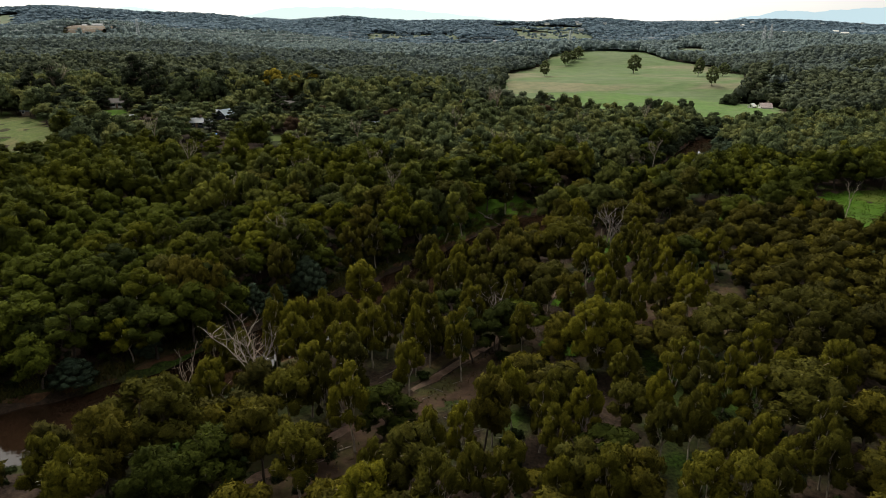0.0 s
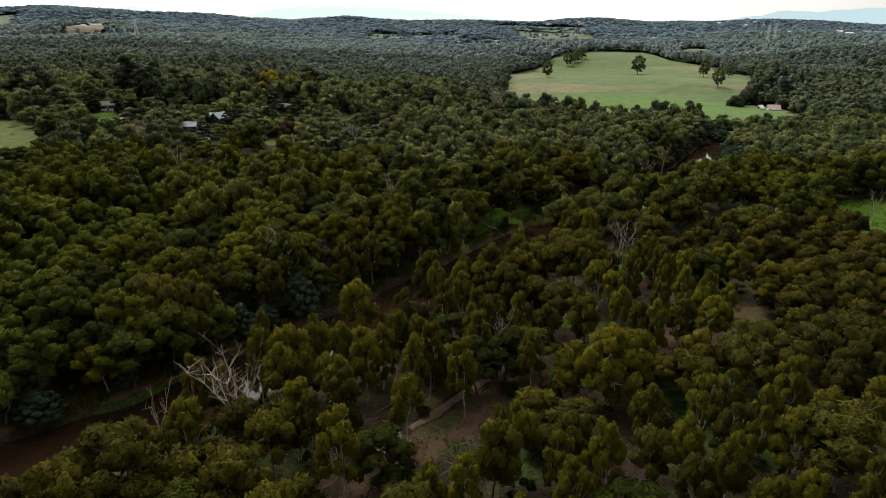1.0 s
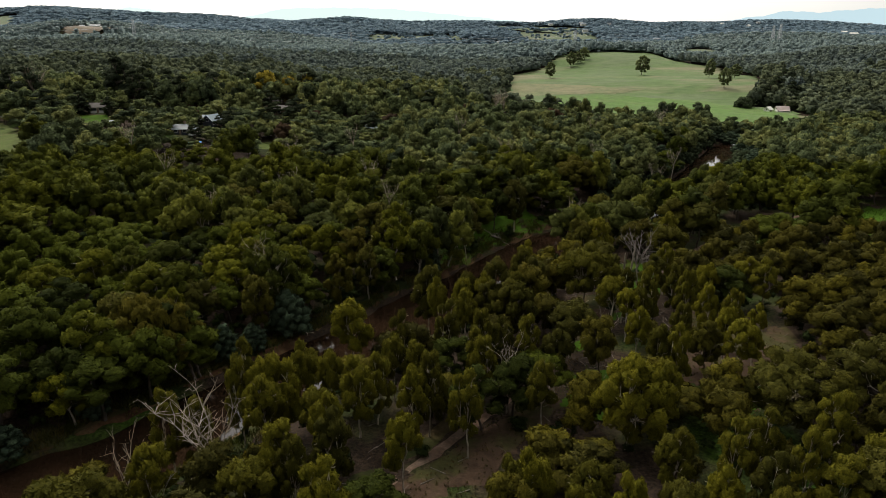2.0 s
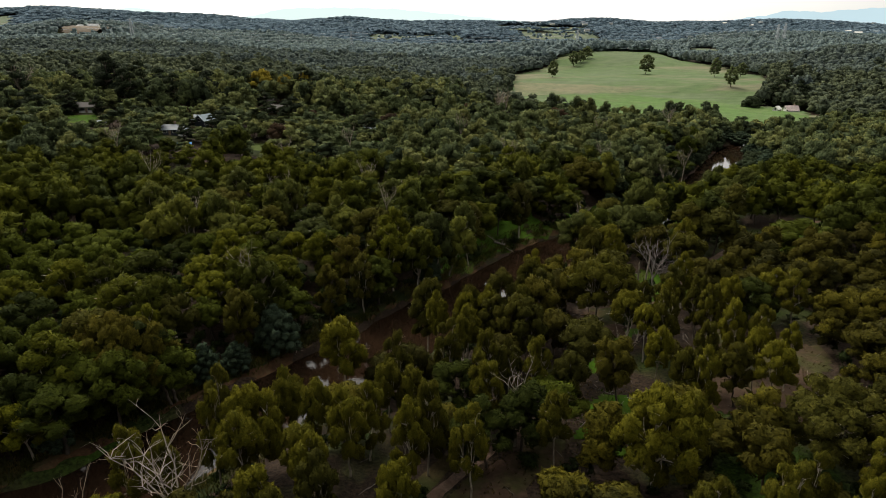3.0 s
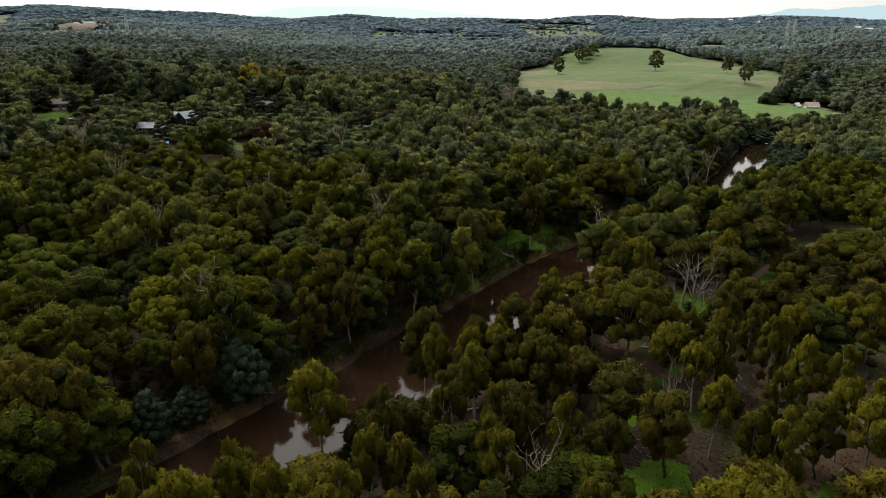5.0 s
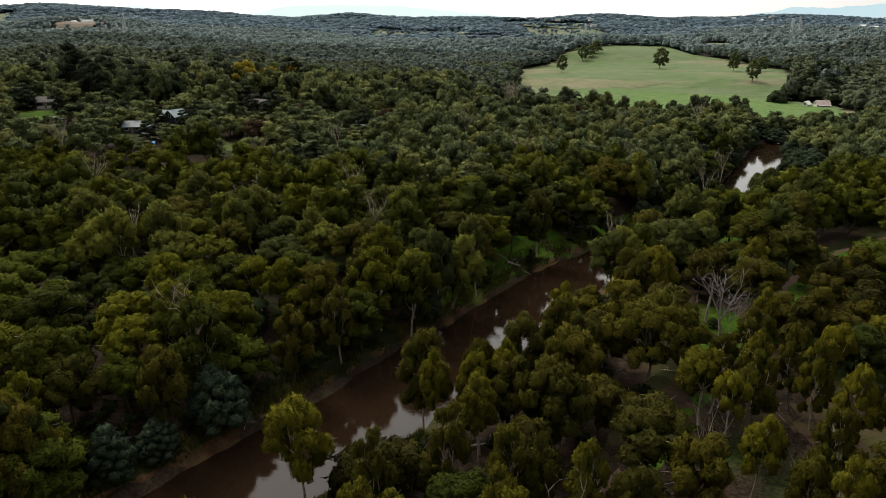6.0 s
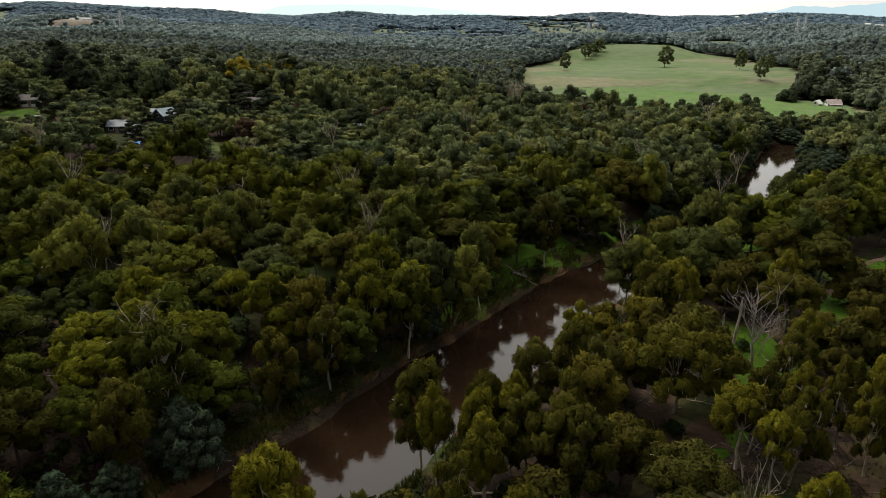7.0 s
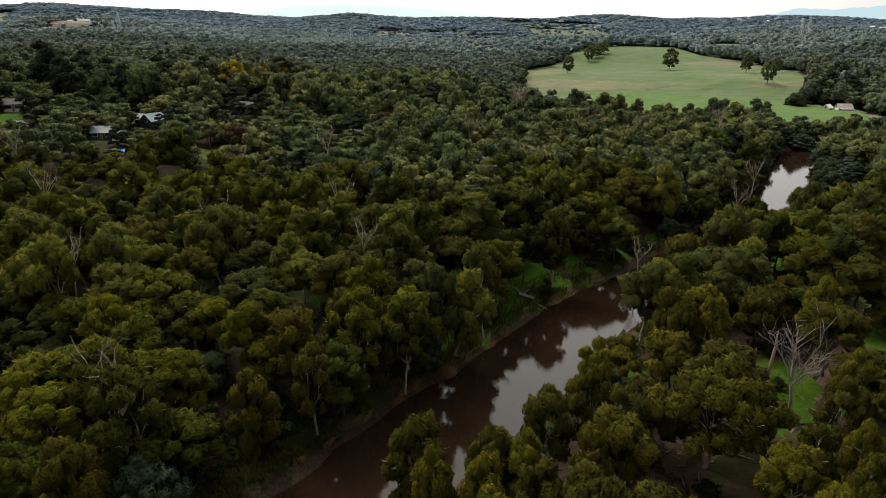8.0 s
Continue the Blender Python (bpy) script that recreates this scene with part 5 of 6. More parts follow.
stand(tree_thing("dead_tree", dead_shape(14, 14.0, 3.0, 0.55, 4, 0.40, 3), None, BLEACHED, "pale dead tree standing in the green clearing", "dead trees"), 115.0, 173.5, 20)
stand(tree_thing("dead_tree", dead_shape(17, 13.0, 3.0, 0.62, 5, 0.34, 4), None, BLEACHED, "pale dead stem with short upright limbs among the gums", "dead trees"), 9.2, 100.5, 20)
stand(tree_thing("dead_tree", dead_shape(21, 15.5, 5.0, 0.30, 11, 0.95, 9), None, BLEACHED, "grey leafless tree with fine dense branches", "dead trees"), 28.3, 346.0, 0)
stand(tree_thing("dead_tree", dead_shape(22, 8.5, 2.6, 0.45, 4, 0.40, 3), None, BLEACHED, "thin forked dead sapling with pale wood", "dead trees"), 27.8, 141.0, 10)
stand(tree_thing("dead_tree", dead_shape(25, 7.5, 3.2, 0.25, 10, 0.34, 9), None, GREY_WOOD, "grey leafless tree with fine dense branches", "dead trees"), 45.0, 151.0, 200)
stand(tree_thing("dead_tree", dead_shape(26, 13.5, 4.4, 0.55, 5, 0.34, 4), None, BLEACHED, "bare white-limbed tree above the west bank", "dead trees"), -38.0, 141.0, 60)
stand(tree_thing("dead_tree", dead_shape(28, 11.5, 2.6, 0.50, 5, 0.28, 4), None, BLEACHED, "bare white-limbed gum standing beside the track", "dead trees"), 27.2, 115.6, 60)


# Bare pale gums that stand out of the canopy
_d = tree_thing("dead_tree", dead_shape(44, 15.5, 3.4, 0.55, 6, 0.36, 6), None, BLEACHED, "bare pale-limbed gum rising out of the canopy", "dead trees")
stand(_d, -60.0, 172.0, 0)
for _x, _y, _k in ((-44, 193, 1.0), (-22, 207, 0.95), (-82, 205, 1.05), (-14, 182, 0.9), (22, 243, 1.05), (56, 252, 1.0), (-52, 231, 1.0), (6, 268, 1.1), (-104, 228, 1.05), (74, 236, 1.0), (38, 198, 0.85), (-34, 251, 1.0), (88, 262, 1.05), (104, 330, 1.2), (66, 300, 1.1)):
    copy_thing(_d, scaled(_x, _y, ground_z(_x, _y), _x * 41 % 360, _k, _k))


def stump(x, y, h, r, lean, label):
    rng = np.random.default_rng(int(x * 7 + y))
    s = limb(bent((0, 0, -0.4), (lean, 0.2, h), rng, 0.03, 4), [r * 1.2, r, r * 0.92, r * 0.85, r * 0.5], 8)
    root = tagged(new("tree_stump"), label, "stump", "broken stems")
    part("trunk", wood_mesh("trunk", s, BLEACHED), root)
    part("snag", wood_mesh("snag", limb([(lean * 0.95, 0.2, h * 0.92), (lean * 1.05 + 0.12, 0.25, h * 1.08)], [r * 0.4, r * 0.06], 5), BLEACHED), root)
    return stand(root, x, y)


stump(42.6, 154.6, 7.0, 0.22, 0.35, "tall broken grey tree stem beside the track")
stump(41.6, 156.4, 4.0, 0.20, -0.1, "short broken grey tree stem beside the track")


def log(x0, y0, x1, y1, r, lift, label, bark=BLEACHED, twigs=3):
    """A fallen trunk with a few broken branches."""
    rng = np.random.default_rng(int(abs(x0) * 31 + y1))
    z0, z1 = ground_z(x0, y0) + r * 0.7, ground_z(x1, y1) + r * 0.7 + lift
    root = tagged(new("fallen_log"), label, "log", "fallen wood")
    root.location = (x0, y0, z0)
    end = Vector((x1 - x0, y1 - y0, z1 - z0))
    path = bent((0, 0, 0), end, rng, 0.04, 4)
    part("trunk", wood_mesh("trunk", limb(path, [r, r * 0.92, r * 0.8, r * 0.62, r * 0.3], 6), bark), root)
    for k in range(twigs):
        a = path[1 + k % 3]
        tip = a + Vector((float(rng.normal(0, 1.0)), float(rng.normal(0, 1.0)), float(rng.uniform(0.2, 1.6)))) * end.length * 0.22
        part("branch", wood_mesh("branch", limb(bent(a, tip, rng, 0.15, 2), [r * 0.4, r * 0.28, r * 0.08], 4), bark), root)
    return root


log(11.4, 192.0, 14.0, 189.8, 0.10, 0.6, "pale fallen branch on the grassy bank", twigs=8)
log(15.6, 188.8, 18.4, 188.4, 0.14, 0.0, "grey drift log lying at the water's edge")
log(13.2, 190.2, 16.2, 189.2, 0.30, 0.2, "dark uprooted root plate on the bank", GREY_WOOD, 6)
log(-10.6, 79.2, -6.8, 82.8, 0.13, 0.4, "pale fallen branch beside the dirt track", twigs=5)
log(-16.8, 71.2, -12.4, 73.2, 0.12, 0.1, "pale fallen branch beside the dirt track")
log(12.8, 109.5, 17.5, 112.0, 0.14, 0.8, "pale fallen limb under the gums", twigs=6)
log(20.2, 131.8, 24.8, 129.8, 0.14, 0.4, "pale fallen branch in the undergrowth", twigs=5)
log(-30.5, 131.0, -26.0, 133.0, 0.13, 0.3, "bleached branch hanging over the water")
log(38.0, 103.0, 42.0, 105.0, 0.12, 0.4, "pale fallen branch in green grass", twigs=5)
log(2.0, 124.5, 6.0, 122.5, 0.15, 1.0, "bleached dead limb on the river bank", twigs=6)
log(30.8, 140.2, 33.5, 138.2, 0.10, 0.3, "thin fallen branch on the grass verge")
log(-2.0, 148.0, 1.0, 144.0, 0.12, 0.2, "sunken branch sticking out of the river", twigs=4)
log(62.0, 203.0, 66.0, 201.0, 0.16, 0.2, "grey fallen log in a grassy opening")

# Silver wattles along the banks
_w = tree_thing("silver_wattle", wattle_shape(2), WATTLE, DARK_BARK, "blue-grey silver wattle with layered feathery foliage", "wattles on the bank")
stand(_w, -30.0, 131.0, 0, 1.15, 1.2)
for _x, _y, _s, _h in ((-35.4, 125.0, 0.62, 0.55), (-39.4, 121.0, 0.70, 0.72), (-62.5, 93.8, 0.85, 0.5), (-54.0, 103.5, 0.62, 0.62), (-3.5, 163.8, 0.62, 0.78),
                       (94.0, 293.0, 1.0, 0.7), (118.0, 343.0, 1.5, 0.7), (130.0, 349.0, 1.6, 0.75), (144.0, 358.0, 1.5, 0.7), (124.0, 346.0, 1.3, 0.7), (137.0, 353.0, 1.3, 0.7), (150.0, 352.0, 1.4, 0.7), (111.0, 339.0, 1.3, 0.7), (139.0, 314.0, 1.2, 0.7), (139.5, 303.0, 1.3, 0.65), (134.0, 291.0, 1.2, 0.65), (129.5, 281.0, 1.1, 0.6), (102.0, 333.0, 1.3, 0.6)):
    copy_thing(_w, scaled(_x, _y, ground_z(_x, _y), _x * 37 % 360, _s, _h))

# Shrubs of the banks and the forest floor
_s = tree_thing("shrub", shrub_shape(4), SHRUB, DARK_BARK, "low dark green shrub of the river bank", "shrubs", "shrub")
stand(_s, 18.6, 191.6, 0, 1.1, 1.1)
for _x, _y, _k in ((36.0, 209.5, 1.2), (41.5, 214.5, 1.5), (45.0, 217.0, 1.3), (31.5, 163.0, 1.9), (33.5, 168.0, 1.5), (47.0, 179.5, 1.6), (51.0, 183.0, 1.3), (26.5, 133.0, 1.0),
                   (33.0, 134.0, 0.8), (8.0, 180.0, 0.9), (3.0, 173.5, 0.9), (-16.0, 150.5, 0.8), (43.0, 152.5, 0.8), (-3.0, 90.5, 0.8), (10.5, 96.0, 1.0)):
    copy_thing(_s, scaled(_x, _y, ground_z(_x, _y), _x * 53 % 360, _k, _k * 0.9))
_sh = [shrub_shape(30 + i, blades=9, bunches=4)[2] * np.array([[3.0, 3.0, 6.36]] * 3 + [[1, 1, 1]] * 3) for i in range(4)]
_x, _y, _r = scatter(21, -110, 62, 110, 225, 4.4, lambda x, y: in_view(x, y, 20) & ((waves(x, y, 46, 0.6) + 0.35 * waves(x, y, 13, 1.2) > 0.0) | (from_line(_river, x, y)[0] < 22)) & ~thin_ground(x, y))
woods("undergrowth", _sh, _x, _y, _r, (1.4, 4.2), (1.8, 3.8), SHRUB, "dark green scrubby undergrowth beneath the gums")
_x, _y, _r = scatter(22, -75, 84, 40, 215, 3.0, lambda x, y: (from_line(_river, x, y)[1] > 0) & (from_line(_river, x, y)[0] > HALF_WIDTH + 3.5) & (from_line(_river, x, y)[0] < 26 + 5 * waves(x, y, 19, 0.8)) & (waves(x, y, 15, 0.2) > -0.45) & ((y < 160) | (from_line(_river, x, y)[0] > HALF_WIDTH + 8)))
woods("undergrowth", _sh, _x, _y, _r, (2.0, 5.0), (2.4, 4.2), SHRUB, "dense dark scrub under the gums of the west bank")


def tussocks(name, seed, x0, y0, x1, y1, gap, ok, height, mat, label):
    """Rank grass: tufts of upright blades, joined."""
    rng = np.random.default_rng(seed)
    xs, ys = np.meshgrid(np.arange(x0, x1, gap), np.arange(y0, y1, gap))
    x = (xs + rng.uniform(-0.5, 0.5, xs.shape) * gap).ravel()
    y = (ys + rng.uniform(-0.5, 0.5, ys.shape) * gap).ravel()
    k = ok(x, y)
    x, y = np.repeat(x[k], 5), np.repeat(y[k], 5)
    z, n = land(x, y), len(x)
    a, h = rng.uniform(0, 6.283, n), height * rng.uniform(0.4, 1.2, n)
    ox, oy, w = np.cos(a) * 0.28, np.sin(a) * 0.28, 0.10
    tri = np.stack([np.stack([x - np.sin(a) * w, y + np.cos(a) * w, z], 1), np.stack([x + np.sin(a) * w, y - np.cos(a) * w, z], 1),
                    np.stack([x + ox, y + oy, z + h], 1)], 1)
    return tagged(new(name, blade_mesh(name, tri, mat)), label, "grass", kind="stuff")


def _bank(x, y):
    d, side = from_line(_river, x, y)
    return (d > HALF_WIDTH + 0.4) & (d < HALF_WIDTH + 6.0) & (waves(x, y, 8, 0.5) > -0.5) & in_view(x, y, 10)


REEDS = leaf_material("bank_tussock", (0.120, 0.098, 0.034), (0.066, 0.070, 0.018), (0.045, 0.060, 0.012), patch=0.4, by_object=False)
tussocks("bank_reeds", 35, -75, 75, 60, 225, 0.36, lambda x, y: _bank(x, y) & (from_line(_river, x, y)[0] > HALF_WIDTH + 1.2) & (from_line(_river, x, y)[0] < HALF_WIDTH + 3.2), 0.9, REEDS, "straw-coloured reeds and long grass above the water's edge")
tussocks("bank_tussocks", 31, -75, 75, 60, 225, 0.55, _bank, 0.9, REEDS, "tufts of green and straw-coloured grass on the banks")


stand(tree_thing("dead_tree", dead_shape(41, 21.0, 6.5, 0.4, 8, 0.55, 6), None, BLEACHED, "tall bare pale-limbed tree near the houses", "dead trees"), -186.0, 316.0, 30)


# ---- paddock trees, garden trees ----
_g = tree_thing("gum_tree", gum_shape(61, 14.0, 10.0, lobes=26, clumps=6, dome=(5, 3), loose=4, size=0.5, trunk_part=0.2, depth=0.60, under=0.9, share=0.7), PADDOCK_GUM, DARK_BARK, "lone dark eucalyptus tree standing in the open paddock", "paddock trees")
stand(_g, 104.7, 669, 0, 1.05, 1.2)
for _x, _y, _h, _w in ((147.5, 787, 15, 11), (199, 682, 17, 14), (251, 641, 16, 9.5), (234, 565, 15, 10), (275, 641, 12, 11), (158, 800, 12, 12), (169, 815, 13, 13)):
    copy_thing(_g, scaled(_x, _y, ground_z(_x, _y), _x * 29 % 360, _w / 10.0, _h / 14.0))
_p = tree_thing("conifer", gum_shape(71, 16.0, 9.0, lobes=10, clumps=6, dome=(6, 3), loose=6, size=0.6, trunk_part=0.12, depth=0.78), PINE, DARK_BARK, "tall dark conifer behind the houses", "conifers")
stand(_p, -142.0, 318.0, 0, 1.35, 1.2)
for _x, _y, _w, _h in ((-152, 326, 1.3, 1.25), (-131, 331, 1.2, 1.0), (-122, 322, 1.0, 0.9), (-108, 322, 1.1, 0.85), (-172, 330, 1.3, 0.9), (-95, 372, 1.3, 0.9), (-20, 345, 1.4, 0.85), (-8, 340, 1.4, 0.8),
                       (-112, 335, 1.2, 0.9), (-188, 316, 1.3, 1.1), (-160, 338, 1.2, 1.15), (-146, 340, 1.1, 1.1), (-118, 346, 1.2, 1.0), (-100, 344, 1.0, 0.95), (-70, 350, 1.2, 0.95), (-60, 338, 1.1, 0.8), (-205, 325, 1.3, 1.1), (-168, 292, 1.1, 0.65), (-127, 292, 0.7, 0.4), (-112, 281, 0.7, 0.45), (-86, 281, 0.9, 0.5), (-64, 300, 1.0, 0.62), (-31, 294, 0.9, 0.55), (252, 488, 1.2, 0.75), (-40, 380, 1.2, 0.8), (236, 502, 1.1, 0.8), (246, 514, 1.2, 0.85), (258, 530, 1.2, 0.9), (262, 508, 1.2, 0.9), (270, 548, 1.1, 0.8), (280, 562, 1.2, 0.85),
                       (-157.5, 300, 0.55, 0.4), (-147, 301, 0.5, 0.42), (-161, 304, 0.8, 0.5), (-93, 256, 0.55, 0.3), (-107, 258, 0.5, 0.3), (-77, 311, 0.7, 0.36), (-70, 313, 0.7, 0.42), (-84, 330, 0.9, 0.5), (-93, 284, 0.5, 0.3), (-103, 285, 0.5, 0.32)):
    copy_thing(_p, scaled(_x, _y, ground_z(_x, _y), _x * 31 % 360, _w, _h))
_b = tree_thing("bushy_tree", gum_shape(91, 10.0, 12.0, lobes=9, clumps=5, dome=(6, 3), loose=3, size=0.6, trunk_part=0.05, depth=0.82), BUSH, DARK_BARK, "broad dark bushy tree beside the farm buildings", "farm trees")
stand(_b, 216.5, 489.0, 0, 1.15, 0.95)
for _x, _y, _w, _h in ((224, 498, 0.9, 1.0), (242, 500, 1.2, 1.2), (250, 478, 1.0, 1.2), (256, 470, 1.0, 1.25), (262, 482, 1.1, 1.3), (252, 462, 0.8, 0.9), (250, 448, 0.8, 0.8), (93, 279, 0.6, 0.7), (98, 289, 0.65, 0.75), (104, 300, 0.6, 0.7), (110, 311, 0.7, 0.8), (116, 322, 0.7, 0.8), (88, 270, 0.6, 0.6), (155, 362, 0.9, 1.0), (120, 276, 0.5, 0.6), (130, 292, 0.55, 0.7), (140, 310, 0.6, 0.7)):
    copy_thing(_b, scaled(_x, _y, ground_z(_x, _y), _x * 31 % 360, _w, _h))
_xy, _left = smooth_line(_river[17:23], 6.0)
for _n, (_p, _l) in enumerate(zip(_xy, _left)):
    for _side in (1, -1):
        _q = _p + _l * _side * (HALF_WIDTH + 1.8 + 0.8 * math.sin(_n * 2.3 + _side))
        if _side > 0 or _n > 8:
            copy_thing(_b, scaled(float(_q[0]), float(_q[1]), ground_z(*_q), _n * 47 % 360, 0.40 + 0.08 * math.sin(_n * 1.7), 0.50 + 0.12 * math.cos(_n * 2.9)))["label"] = "dark bushy tree overhanging the river's edge"
_a = tree_thing("autumn_tree", gum_shape(81, 12.0, 8.0, lobes=8, clumps=6, dome=(6, 3), loose=6, size=0.5, trunk_part=0.2, depth=0.7), AUTUMN, DARK_BARK, "deciduous garden tree in bright yellow autumn leaf", "garden trees")
stand(_a, -80.0, 352.0, 0, 1.2, 1.22)
for _x, _y, _w, _h in ((-92, 353, 1.3, 1.2), (-70, 350, 1.0, 1.1), (-136, 338, 0.9, 1.0)):
    copy_thing(_a, scaled(_x, _y, ground_z(_x, _y), _x * 31 % 360, _w, _h))


# Rank grass in the grassy gaps
def grown(poly, by):
    cx, cy = sum(p[0] for p in poly) / len(poly), sum(p[1] for p in poly) / len(poly)
    return [(cx + (u - cx) * by, cy + (v - cy) * by) for u, v in poly]


GAPS = ([(20, 99), (27, 101), (30, 112), (24, 113), (19, 106)], [(36, 97), (47, 98), (49, 109), (39, 110)], [(-2, 173), (11, 186), (30, 206), (24, 212), (-5, 184)],
        [(99, 172), (112, 196), (130, 214), (165, 216), (160, 160), (122, 158)], [(69, 171), (74, 189), (95, 193), (97, 175)])


def _gaps(x, y):
    hit = np.zeros(np.shape(x), bool)
    for p in GAPS:
        hit |= inside(grown(p, 1.25), x, y)
    return hit & (waves(x, y, 6, 0.5) > -0.3) & (from_line(_track, x, y)[0] > 1.2) & (from_line(_river, x, y)[0] > HALF_WIDTH + 1)


def _bare(x, y):
    hit = np.zeros(np.shape(x), bool)
    for p in OPENINGS:
        hit |= inside(grown(p, 1.15), x, y)
    return hit & (waves(x, y, 5, 0.2) + 0.6 * waves(x, y, 2.3, 1.2) > -0.1) & (from_line(_track, x, y)[0] > 1.3) & (from_line(_river, x, y)[0] > HALF_WIDTH + 1)


GREEN_TUFT = leaf_material("green_tuft", (0.056, 0.088, 0.012), (0.044, 0.080, 0.008), (0.034, 0.060, 0.007), patch=0.5, by_object=False, through_leaf=0.45)
DRY_TUFT = leaf_material("dry_tuft", (0.120, 0.088, 0.046), (0.078, 0.062, 0.030), (0.044, 0.048, 0.016), patch=0.4, by_object=False, through_leaf=0.4)
tussocks("grass_tufts", 33, -10, 96, 168, 218, 0.8, _gaps, 0.42, GREEN_TUFT, "tufts of rank green grass in the clearings")


tussocks("dry_grass", 34, -30, 55, 62, 215, 0.75, _bare, 0.38, DRY_TUFT, "dry straw-coloured grass and leaf litter in the bare clearings")
_r = np.random.default_rng(77)
_sticks = []
for _i in range(420):
    _p = OPENINGS[int(_r.integers(len(OPENINGS)))]
    _u, _v = _r.uniform(*box_of(_p)[0::2]), _r.uniform(*box_of(_p)[1::2])
    _a, _l = _r.uniform(0, 6.28), _r.uniform(0.8, 2.8)
    if from_line(_track, np.array([_u]), np.array([_v]))[0][0] < 1.6 or from_line(_river, np.array([_u]), np.array([_v]))[0][0] < HALF_WIDTH + 2:
        continue
    _q = (_u + math.cos(_a) * _l, _v + math.sin(_a) * _l)
    _w = _r.uniform(0.03, 0.075)
    _sticks.append(limb([(_u, _v, ground_z(_u, _v) + _w), (*_q, ground_z(*_q) + _w + 0.1)], [_w, _w * 0.5], 4))
_s = joined(_sticks, False)
tagged(new("fallen_sticks", mesh_of("fallen_sticks", _s[0], _s[1], [GREY_WOOD], smooth=True)), "grey fallen sticks scattered on the bare ground", "sticks", kind="stuff")


_n = tree_thing("garden_tree", gum_shape(95, 9.0, 8.0, lobes=7, clumps=5, dome=(6, 3), loose=8, size=0.45, trunk_part=0.15, depth=0.5), BROWN_LEAF, DARK_BARK, "half-bare garden tree with dull reddish-brown leaves", "garden trees")
stand(_n, -184.0, 302.0, 0, 1.1, 0.8)
for _x, _y, _w, _h in ((-147, 322, 1.1, 1.2), (-119, 318, 0.9, 0.8), (-58, 306, 1.0, 0.9), (-168, 282, 0.9, 0.6), (-112, 287, 0.7, 0.6), (-52, 345, 1.3, 1.2), (10, 332, 1.1, 1.35), (-24, 302, 1.0, 1.2), (54, 350, 1.2, 1.4), (-62, 262, 0.9, 1.2), (30, 300, 1.0, 1.3), (-6, 362, 1.2, 1.4), (74, 318, 1.0, 1.3), (-40, 318, 1.0, 1.2)):
    copy_thing(_n, scaled(_x, _y, ground_z(_x, _y), _x * 31 % 360, _w, _h))


# ---- houses ----
def slab(a, b, c, d, thick):
    """A thick four-cornered plate."""
    p = [Vector(v) for v in (a, b, c, d)]
    n = (p[1] - p[0]).cross(p[3] - p[0]).normalized() * thick
    v = [tuple(q) for q in p] + [tuple(q - n) for q in p]
    return v, [(0, 1, 2, 3), (7, 6, 5, 4), (0, 4, 5, 1), (1, 5, 6, 2), (2, 6, 7, 3), (3, 7, 4, 0)]


def block(x0, y0, z0, x1, y1, z1):
    return slab((x0, y0, z1), (x1, y0, z1), (x1, y1, z1), (x0, y1, z1), z1 - z0)


def solid(name, shape, mat, parent, label=""):
    return part(name, mesh_of(name, shape[0], shape[1], [mat]), parent, label)


